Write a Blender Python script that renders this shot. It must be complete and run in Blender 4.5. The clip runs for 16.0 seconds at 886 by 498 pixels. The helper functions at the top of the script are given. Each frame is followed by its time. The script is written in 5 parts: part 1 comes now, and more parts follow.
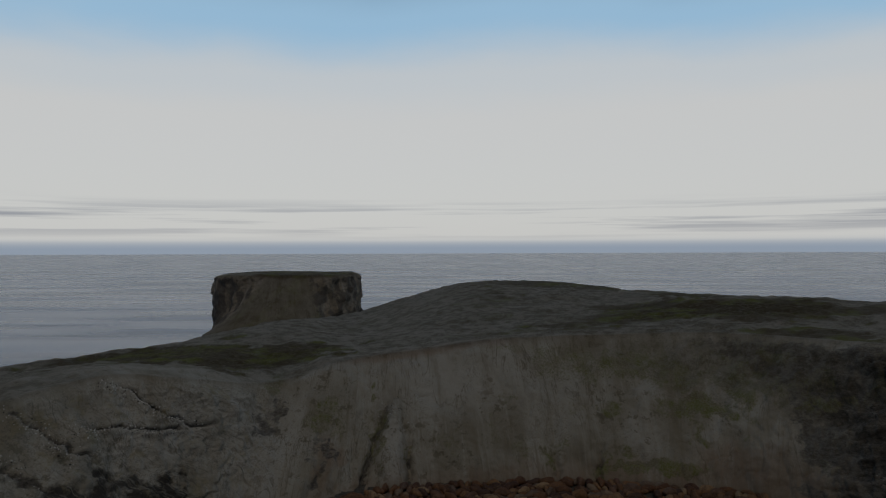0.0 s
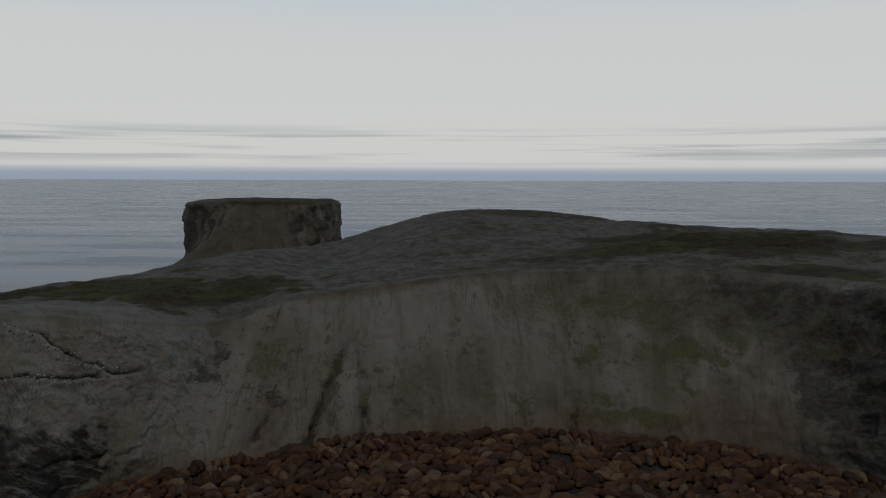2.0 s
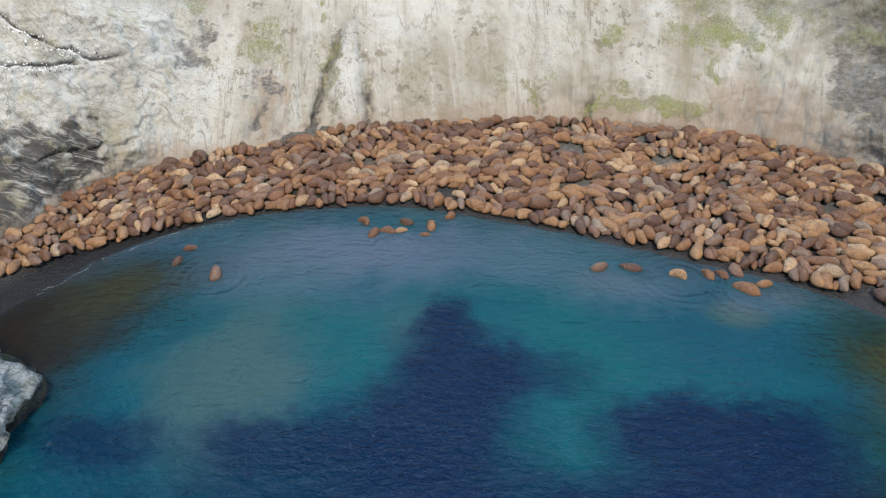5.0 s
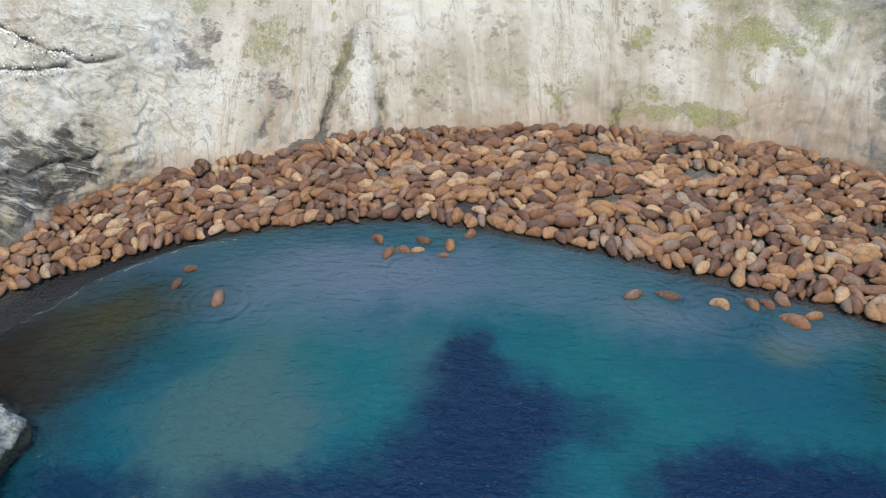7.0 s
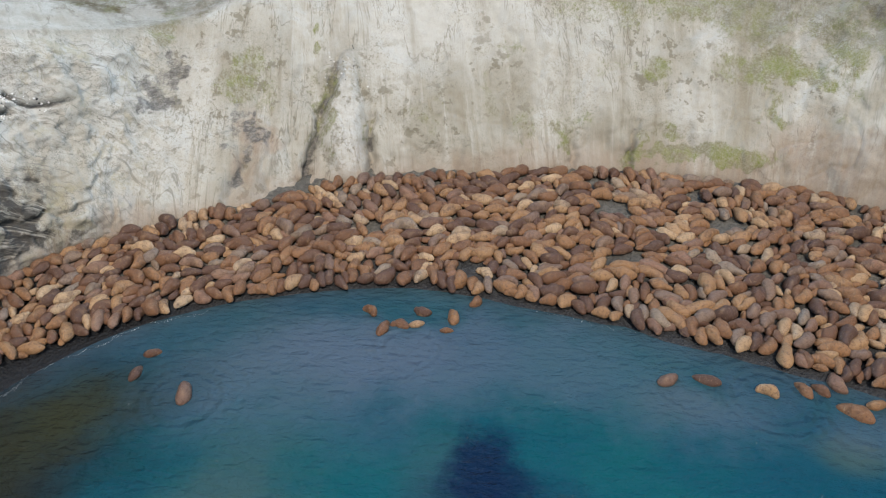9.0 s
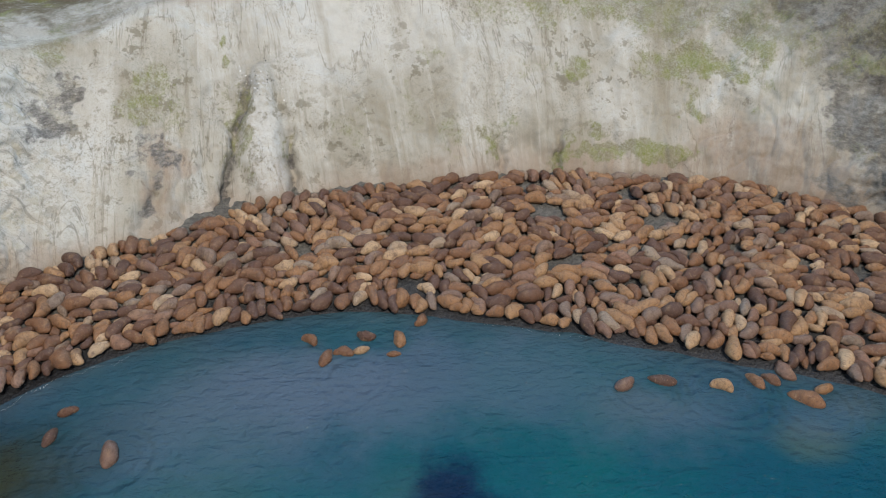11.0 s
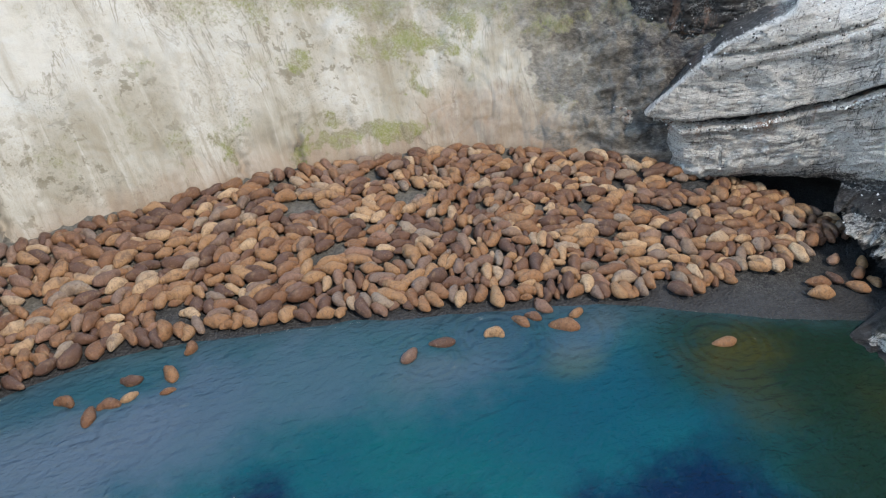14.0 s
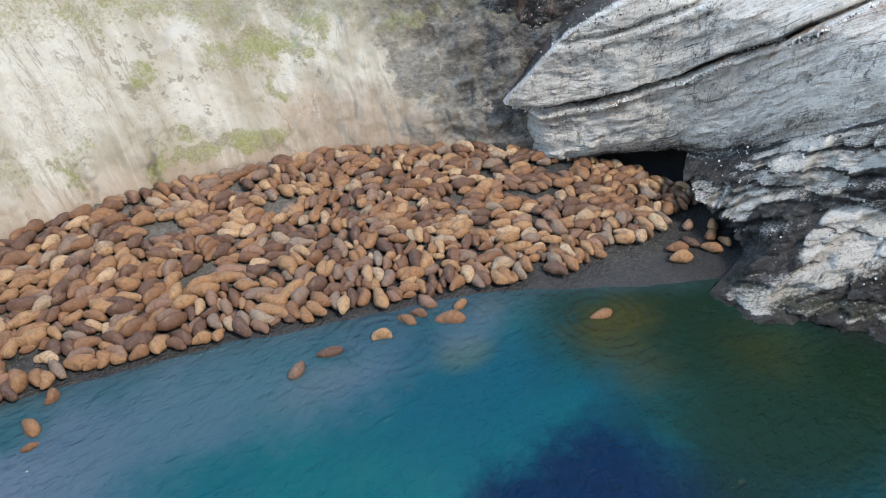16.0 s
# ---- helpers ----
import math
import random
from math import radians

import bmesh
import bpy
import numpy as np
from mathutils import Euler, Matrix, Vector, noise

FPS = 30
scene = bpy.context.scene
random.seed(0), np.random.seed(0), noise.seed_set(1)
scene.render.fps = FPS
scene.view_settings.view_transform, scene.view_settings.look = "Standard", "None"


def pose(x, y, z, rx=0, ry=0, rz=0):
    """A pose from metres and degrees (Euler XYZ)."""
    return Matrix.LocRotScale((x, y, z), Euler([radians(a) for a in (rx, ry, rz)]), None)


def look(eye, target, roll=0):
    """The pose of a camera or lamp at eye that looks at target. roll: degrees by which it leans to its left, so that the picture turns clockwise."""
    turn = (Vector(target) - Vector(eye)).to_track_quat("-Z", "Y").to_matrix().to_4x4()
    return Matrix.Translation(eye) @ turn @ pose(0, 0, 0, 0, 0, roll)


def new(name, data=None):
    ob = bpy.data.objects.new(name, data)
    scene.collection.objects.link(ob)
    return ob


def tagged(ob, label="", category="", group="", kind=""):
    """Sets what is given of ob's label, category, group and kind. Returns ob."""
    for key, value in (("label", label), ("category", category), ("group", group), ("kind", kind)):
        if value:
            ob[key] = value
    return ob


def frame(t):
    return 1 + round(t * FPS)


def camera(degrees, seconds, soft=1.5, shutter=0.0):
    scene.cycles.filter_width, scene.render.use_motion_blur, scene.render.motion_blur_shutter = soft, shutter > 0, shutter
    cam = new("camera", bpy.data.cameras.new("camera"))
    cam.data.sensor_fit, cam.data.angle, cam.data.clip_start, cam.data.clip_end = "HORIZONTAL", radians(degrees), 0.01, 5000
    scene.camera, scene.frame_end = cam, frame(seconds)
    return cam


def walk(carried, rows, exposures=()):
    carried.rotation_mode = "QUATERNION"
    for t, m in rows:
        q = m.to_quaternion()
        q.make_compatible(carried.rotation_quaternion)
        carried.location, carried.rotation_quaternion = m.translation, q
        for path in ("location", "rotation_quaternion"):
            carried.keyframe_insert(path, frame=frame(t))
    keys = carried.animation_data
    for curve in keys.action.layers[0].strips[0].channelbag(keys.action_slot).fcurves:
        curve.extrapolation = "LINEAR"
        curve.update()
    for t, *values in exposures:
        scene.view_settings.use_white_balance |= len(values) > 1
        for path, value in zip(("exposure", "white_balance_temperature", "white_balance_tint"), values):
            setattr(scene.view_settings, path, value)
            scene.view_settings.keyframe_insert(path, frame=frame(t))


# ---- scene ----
cam = camera(65.8, 16.0, soft=1.1)
PATH = [
    (0, (0.669, -5.564, 40.421), (0.588, -3.565, 40.418), -0.2),
    (0.5, (2.718, -2.468, 40.75), (2.634, -0.47, 40.749), -0.1),
    (1, (4.048, 0.812, 40.678), (3.968, 2.811, 40.677), -0.1),
    (1.5, (4.825, 4.243, 40.54), (4.751, 6.242, 40.541), 0.0),
    (2, (5.195, 7.868, 40.241), (5.13, 9.855, 40.026), 0.2),
    (2.5, (5.595, 10.554, 40.573), (5.54, 12.46, 39.971), 0.7),
    (3, (5.439, 12.689, 41.209), (5.391, 14.449, 40.261), 0.7),
    (3.5, (5.056, 13.608, 41.426), (5.004, 15.345, 40.436), 0.7),
    (4, (4.735, 13.645, 41.194), (4.682, 15.356, 40.159), 0.5),
    (6.5, (2.846, 18.337, 40.48), (2.785, 19.989, 39.355), 0.6),
    (7, (2.266, 20.689, 40.443), (2.2, 22.34, 39.316), 0.7),
    (7.5, (1.625, 23.386, 40.431), (1.553, 25.037, 39.304), 0.8),
    (8, (0.977, 26.388, 40.585), (0.9, 28.037, 39.456), 0.8),
    (8.5, (0.44, 29.451, 40.626), (0.389, 31.104, 39.501), 1.0),
    (11, (-2.307, 34.942, 39.686), (-2.07, 36.594, 38.585), 1.6),
    (11.5, (-2.469, 35.011, 39.449), (-2.13, 36.647, 38.35), 1.6),
    (12, (-2.603, 35.067, 39.21), (-2.156, 36.679, 38.115), 1.8),
    (12.5, (-2.135, 34.901, 39.365), (-1.576, 36.477, 38.268), 1.6),
    (13, (-1.918, 34.772, 39.461), (-1.245, 36.302, 38.363), 1.6),
    (13.5, (-1.704, 34.799, 39.402), (-0.93, 36.28, 38.304), 1.5),
    (14, (-1.537, 34.811, 39.34), (-0.677, 36.244, 38.241), 1.5),
    (14.5, (-1.373, 35.017, 39.227), (-0.425, 36.393, 38.128), 1.5),
    (15, (-1.237, 35.152, 39.11), (-0.202, 36.467, 38.013), 1.6),
    (15.5, (-1.129, 35.231, 39.031), (-0.013, 36.48, 37.937), 1.6),
    (16, (-1.08, 35.261, 39.027), (0.063, 36.486, 37.935), 1.7),
]

# stops, kelvin and tint of the clip's own picture, which opens up as the camera tips down
EXPOSURES = [(0, -3.16, 6700, 10), (1.5, -3.16, 6700, 10), (2.0, -3.08, 6700, 10), (2.5, -1.7, 6650, 10), (3.0, 0.60, 6530, 10), (4.0, 0.76, 6530, 10), (6.5, 0.93, 6530, 10), (7.5, 0.88, 6530, 10), (8.5, 0.69, 6530, 10), (11.0, 0.50, 6470, 10), (12.5, 0.66, 6470, 10), (14.0, 0.82, 6470, 10), (16.0, 1.02, 6470, 10)]
walk(cam, [(t, look(eye, aim, roll)) for t, eye, aim, roll in PATH], EXPOSURES)


# ---------------------------------------------------------------- world and light
def world_sky():
    w = bpy.data.worlds.new("sky")
    scene.world = w
    w.use_nodes = True
    nt = w.node_tree
    nt.nodes.clear()
    N, L = nt.nodes.new, nt.links.new
    out, bg = N("ShaderNodeOutputWorld"), N("ShaderNodeBackground")
    sky = N("ShaderNodeTexSky")
    sky.sky_type, sky.sun_disc = "NISHITA", False
    sky.sun_elevation, sky.sun_rotation = radians(52), radians(170)
    sky.air_density, sky.dust_density, sky.ozone_density = 1.0, 1.5, 2.0
    tex = N("ShaderNodeTexCoord")
    sep = N("ShaderNodeSeparateXYZ")
    L(tex.outputs["Generated"], sep.inputs[0])
    # thin high cloud veil, thick near the horizon and torn open above
    veil = N("ShaderNodeMapping")
    veil.inputs["Scale"].default_value = (2.2, 2.2, 7.0)
    L(tex.outputs["Generated"], veil.inputs[0])
    n1 = N("ShaderNodeTexNoise")
    n1.inputs["Scale"].default_value, n1.inputs["Detail"].default_value = 1.3, 6
    n1.inputs["Roughness"].default_value = 0.5
    L(veil.outputs[0], n1.inputs["Vector"])
    wob = N("ShaderNodeMath"); wob.operation = "MULTIPLY_ADD"
    wob.inputs[1].default_value, wob.inputs[2].default_value = 0.08, -0.04
    L(n1.outputs["Fac"], wob.inputs[0])
    elev = N("ShaderNodeMath"); elev.operation = "ADD"
    L(sep.outputs["Z"], elev.inputs[0]); L(wob.outputs[0], elev.inputs[1])
    ramp = N("ShaderNodeValToRGB")
    cr = ramp.color_ramp
    cr.interpolation = "EASE"
    cr.elements[0].position, cr.elements[0].color = 0.0, (SKY_LOW[0], SKY_LOW[1], SKY_LOW[2], 1)
    cr.elements[1].position, cr.elements[1].color = 1.0, (SKY_TOP[0], SKY_TOP[1], SKY_TOP[2], 1)
    for p, c in ((0.18, SKY_LOW), (0.235, SKY_MID), (0.31, SKY_BLUE), (0.46, SKY_HIGH)):
        e = cr.elements.new(p)
        e.color = (*c, 1)
    L(elev.outputs[0], ramp.inputs[0])
    # long grey stratus streaks low over the sea
    st = N("ShaderNodeMapping")
    st.inputs["Scale"].default_value = (2.6, 2.6, 105.0)
    L(tex.outputs["Generated"], st.inputs[0])
    n2 = N("ShaderNodeTexNoise")
    n2.inputs["Scale"].default_value, n2.inputs["Detail"].default_value = 1.0, 8
    L(st.outputs[0], n2.inputs["Vector"])
    thr = N("ShaderNodeMapRange")
    thr.inputs["From Min"].default_value, thr.inputs["From Max"].default_value = 0.46, 0.60
    L(n2.outputs["Fac"], thr.inputs["Value"])
    band = N("ShaderNodeValToRGB")
    bc = band.color_ramp
    bc.elements[0].position, bc.elements[0].color = 0.010, (0, 0, 0, 1)
    bc.elements[1].position, bc.elements[1].color = 0.072, (0, 0, 0, 1)
    for p, v in ((0.026, 0.5), (0.042, 0.95), (0.058, 0.40)):
        e = bc.elements.new(p)
        e.color = (v, v, v, 1)
    L(sep.outputs["Z"], band.inputs[0])
    amt = N("ShaderNodeMath"); amt.operation = "MULTIPLY"
    L(thr.outputs[0], amt.inputs[0]); L(band.outputs[0], amt.inputs[1])
    mix = N("ShaderNodeMix"); mix.data_type = "RGBA"
    mix.inputs["B"].default_value = (*SKY_STREAK, 1)
    L(amt.outputs[0], mix.inputs["Factor"]); L(ramp.outputs[0], mix.inputs["A"])
    # dull blue haze bank resting on the horizon
    hz = N("ShaderNodeValToRGB")
    hc = hz.color_ramp
    hc.elements[0].position, hc.elements[0].color = 0.0, (1, 1, 1, 1)
    hc.elements[1].position, hc.elements[1].color = 0.013, (0, 0, 0, 1)
    e = hc.elements.new(0.006); e.color = (0.8, 0.8, 0.8, 1)
    L(sep.outputs["Z"], hz.inputs[0])
    mix2 = N("ShaderNodeMix"); mix2.data_type = "RGBA"
    mix2.inputs["B"].default_value = (*SKY_HAZE, 1)
    L(hz.outputs[0], mix2.inputs["Factor"]); L(mix.outputs["Result"], mix2.inputs["A"])
    # the clear sky shines through the veil
    clear = N("ShaderNodeMix"); clear.data_type = "RGBA"; clear.blend_type = "MIX"
    scale = N("ShaderNodeMix"); scale.data_type = "RGBA"; scale.blend_type = "MULTIPLY"
    scale.inputs["Factor"].default_value = 1.0
    scale.inputs["B"].default_value = (SKY_CLEAR, SKY_CLEAR, SKY_CLEAR, 1)
    L(sky.outputs[0], scale.inputs["A"])
    clear.inputs["Factor"].default_value = 0.85
    L(scale.outputs["Result"], clear.inputs["A"]); L(mix2.outputs["Result"], clear.inputs["B"])
    L(clear.outputs["Result"], bg.inputs["Color"])
    # sky strength tuned: brightest towards +Y ahead, dim on the sun lamp's side
    side = N("ShaderNodeMapRange"); side.interpolation_type = "SMOOTHSTEP"
    for key, v in (("From Min", -0.75), ("From Max", 0.85), ("To Min", 0.139 * SKY_STRENGTH), ("To Max", SKY_STRENGTH)):
        side.inputs[key].default_value = v
    L(sep.outputs["Y"], side.inputs["Value"])
    L(side.outputs[0], bg.inputs["Strength"])
    L(bg.outputs[0], out.inputs[0])


SKY_LOW, SKY_MID, SKY_BLUE = (0.578, 0.590, 0.594), (0.53, 0.575, 0.612), (0.305, 0.50, 0.69)
SKY_HIGH, SKY_TOP = (0.030, 0.070, 0.132), (0.084, 0.094, 0.104)
SKY_STREAK, SKY_HAZE = (0.26, 0.28, 0.33), (0.27, 0.33, 0.42)
SKY_CLEAR, SKY_STRENGTH = 0.05, 9.5
world_sky()
sun = new("sun", bpy.data.lights.new("sun", "SUN"))
sun.data.energy, sun.data.angle, sun.data.color = 2.2, radians(10), (1.0, 0.92, 0.82)
sun.matrix_world = look((9, -50, 65), (0, 0, 0))


# ---------------------------------------------------------------- tools
def hash3(i, j, k, seed):
    n = (i * 374761393 + j * 668265263 + k * 2147483647 + seed * 1274126177) & 0xFFFFFFFF
    n = ((n ^ (n >> 13)) * 1274126177) & 0xFFFFFFFF
    n = ((n ^ (n >> 16)) * 2246822519) & 0xFFFFFFFF
    return ((n ^ (n >> 15)) & 0xFFFFFF) / 0xFFFFFF


def vnoise(p, seed=0):
    """Smooth value noise, 0 to 1, at points p (..., 3)."""
    f = np.floor(p)
    i, d = f.astype(np.int64), p - f
    d = d * d * d * (d * (d * 6 - 15) + 10)
    out = 0
    for a in (0, 1):
        for b in (0, 1):
            for c in (0, 1):
                wgt = (d[..., 0] if a else 1 - d[..., 0]) * (d[..., 1] if b else 1 - d[..., 1]) * (d[..., 2] if c else 1 - d[..., 2])
                out = out + wgt * hash3(i[..., 0] + a, i[..., 1] + b, i[..., 2] + c, seed)
    return out


def fbm(p, octaves=4, gain=0.5, seed=0):
    """Layered noise, about -1 to 1."""
    out, amp, tot = 0, 1.0, 0
    for o in range(octaves):
        out = out + amp * (vnoise(p * 2.03 ** o + 17.3 * o, seed + o) * 2 - 1)
        tot += amp
        amp *= gain
    return out / tot * 1.6


def ridged(p, octaves=4, gain=0.5, seed=0):
    """Sharp-crested noise, about -1 to 1."""
    out, amp, tot = 0, 1.0, 0
    for o in range(octaves):
        out = out + amp * (1 - 4 * np.abs(vnoise(p * 2.1 ** o + 9.7 * o, seed + o) - 0.5))
        tot += amp
        amp *= gain
    return out / tot


def blocks(p, seed=0):
    """A step height for the nearest of scattered cell centres, -0.5 to 0.5: broken, faceted rock."""
    f = np.floor(p).astype(np.int64)
    best, val = np.full(p.shape[:-1], 1e9), np.zeros(p.shape[:-1])
    for a in (-1, 0, 1):
        for b in (-1, 0, 1):
            for c in (-1, 0, 1):
                i, j, k = f[..., 0] + a, f[..., 1] + b, f[..., 2] + c
                d = (i + hash3(i, j, k, seed) - p[..., 0]) ** 2 + (j + hash3(i, j, k, seed + 1) - p[..., 1]) ** 2 + (k + hash3(i, j, k, seed + 2) - p[..., 2]) ** 2
                near = d < best
                best, val = np.where(near, d, best), np.where(near, hash3(i, j, k, seed + 3) - 0.5, val)
    return val


def sstep(a, b, x):
    t = np.clip((np.asarray(x, float) - a) / (b - a), 0, 1)
    return t * t * (3 - 2 * t)


def spline(ctrl, n):
    """Catmull-Rom through control rows, n samples at even station steps."""
    c = np.array(ctrl, float)
    c = np.vstack([2 * c[0] - c[1], c, 2 * c[-1] - c[-2]])
    u = np.linspace(0, len(ctrl) - 1, n)
    i = np.minimum(u.astype(int), len(ctrl) - 2)
    t = (u - i)[:, None]
    p0, p1, p2, p3 = c[i], c[i + 1], c[i + 2], c[i + 3]
    return 0.5 * (2 * p1 + (p2 - p0) * t + (2 * p0 - 5 * p1 + 4 * p2 - p3) * t ** 2 + (3 * p1 - p0 - 3 * p2 + p3) * t ** 3)


def normals_of(P):
    du, dv = np.gradient(P, axis=0), np.gradient(P, axis=1)
    n = np.cross(du, dv)
    return n / np.maximum(np.linalg.norm(n, axis=-1, keepdims=True), 1e-9)


def grid_object(name, P, material, masks=None, parent=None, keep=None):
    """A mesh sheet from a grid of points P (nu, nv, 3), with named value masks of its minerals and growth; keep: which cells of the grid."""
    nu, nv = P.shape[:2]
    idx = np.arange(nu * nv).reshape(nu, nv)
    q = np.stack([idx[:-1, :-1], idx[1:, :-1], idx[1:, 1:], idx[:-1, 1:]], -1).reshape(-1, 4)
    co = P.reshape(-1, 3)
    used = np.arange(nu * nv)
    if keep is not None:
        q = q[keep.reshape(-1)]
        used, q = np.unique(q, return_inverse=True)
        q = q.reshape(-1, 4)
        co = co[used]
    me = bpy.data.meshes.new(name)
    me.vertices.add(len(co))
    me.vertices.foreach_set("co", co.reshape(-1).astype(np.float32))
    me.loops.add(q.size)
    me.loops.foreach_set("vertex_index", q.reshape(-1).astype(np.int32))
    me.polygons.add(len(q))
    me.polygons.foreach_set("loop_start", np.arange(0, q.size, 4, dtype=np.int32))
    me.update(calc_edges=True)
    me.polygons.foreach_set("use_smooth", np.ones(len(q), bool))
    for key, val in (masks or {}).items():
        at = me.attributes.new(key, "FLOAT", "POINT")
        at.data.foreach_set("value", np.clip(val, 0, 1).reshape(-1)[used].astype(np.float32))
    me.materials.append(material)
    ob = new(name, me)
    if parent:
        ob.parent = parent
    return ob


class Nodes:
    """Short hand for a node material."""

    def __init__(self, name):
        self.m = bpy.data.materials.new(name)
        self.m.use_nodes = True
        self.t = self.m.node_tree
        self.b = self.t.nodes["Principled BSDF"]
        self.geo = self.t.nodes.new("ShaderNodeNewGeometry")
        self.tc = self.t.nodes.new("ShaderNodeTexCoord")

    def put(self, sock, v):
        if hasattr(v, "is_output"):
            self.t.links.new(v, sock)
        else:
            sock.default_value = v

    def noise(self, scale, detail=4, rough=0.55, vec=None, stretch=None, distort=0.0):
        n = self.t.nodes.new("ShaderNodeTexNoise")
        v = vec or self.geo.outputs["Position"]
        if stretch:
            mp = self.t.nodes.new("ShaderNodeMapping")
            mp.inputs["Scale"].default_value = stretch[:3]
            if len(stretch) > 3:
                mp.inputs["Rotation"].default_value = stretch[3:]
            self.t.links.new(v, mp.inputs[0])
            v = mp.outputs[0]
        self.t.links.new(v, n.inputs["Vector"])
        n.inputs["Scale"].default_value, n.inputs["Detail"].default_value = scale, detail
        n.inputs["Roughness"].default_value, n.inputs["Distortion"].default_value = rough, distort
        return n.outputs["Fac"]

    def attr(self, name):
        n = self.t.nodes.new("ShaderNodeAttribute")
        n.attribute_name = name
        return n.outputs["Fac"]

    def rng(self, v, a, b, c=0.0, d=1.0):
        n = self.t.nodes.new("ShaderNodeMapRange")
        n.interpolation_type = "SMOOTHSTEP"
        self.put(n.inputs["Value"], v)
        for key, val in (("From Min", a), ("From Max", b), ("To Min", c), ("To Max", d)):
            self.put(n.inputs[key], val)
        return n.outputs[0]

    def math(self, op, a, b=0.0, c=0.0):
        n = self.t.nodes.new("ShaderNodeMath")
        n.operation = op
        for k, v in enumerate((a, b, c)):
            self.put(n.inputs[k], v)
        return n.outputs[0]

    def mix(self, f, a, b, blend="MIX"):
        n = self.t.nodes.new("ShaderNodeMix")
        n.data_type, n.blend_type = "RGBA", blend
        self.put(n.inputs["Factor"], f)
        for key, v in (("A", a), ("B", b)):
            self.put(n.inputs[key], (*v, 1) if isinstance(v, tuple) else v)
        return n.outputs["Result"]

    def bump(self, h, strength=0.5, dist=0.1, normal=None):
        n = self.t.nodes.new("ShaderNodeBump")
        n.inputs["Strength"].default_value, n.inputs["Distance"].default_value = strength, dist
        self.t.links.new(h, n.inputs["Height"])
        if normal:
            self.t.links.new(normal, n.inputs["Normal"])
        return n.outputs[0]

    def done(self, colour, rough=0.9, normal=None, spec=0.3):
        self.put(self.b.inputs["Base Color"], (*colour, 1) if isinstance(colour, tuple) else colour)
        self.put(self.b.inputs["Roughness"], rough)
        self.b.inputs["Specular IOR Level"].default_value = spec
        if normal:
            self.t.links.new(normal, self.b.inputs["Normal"])
        return self.m


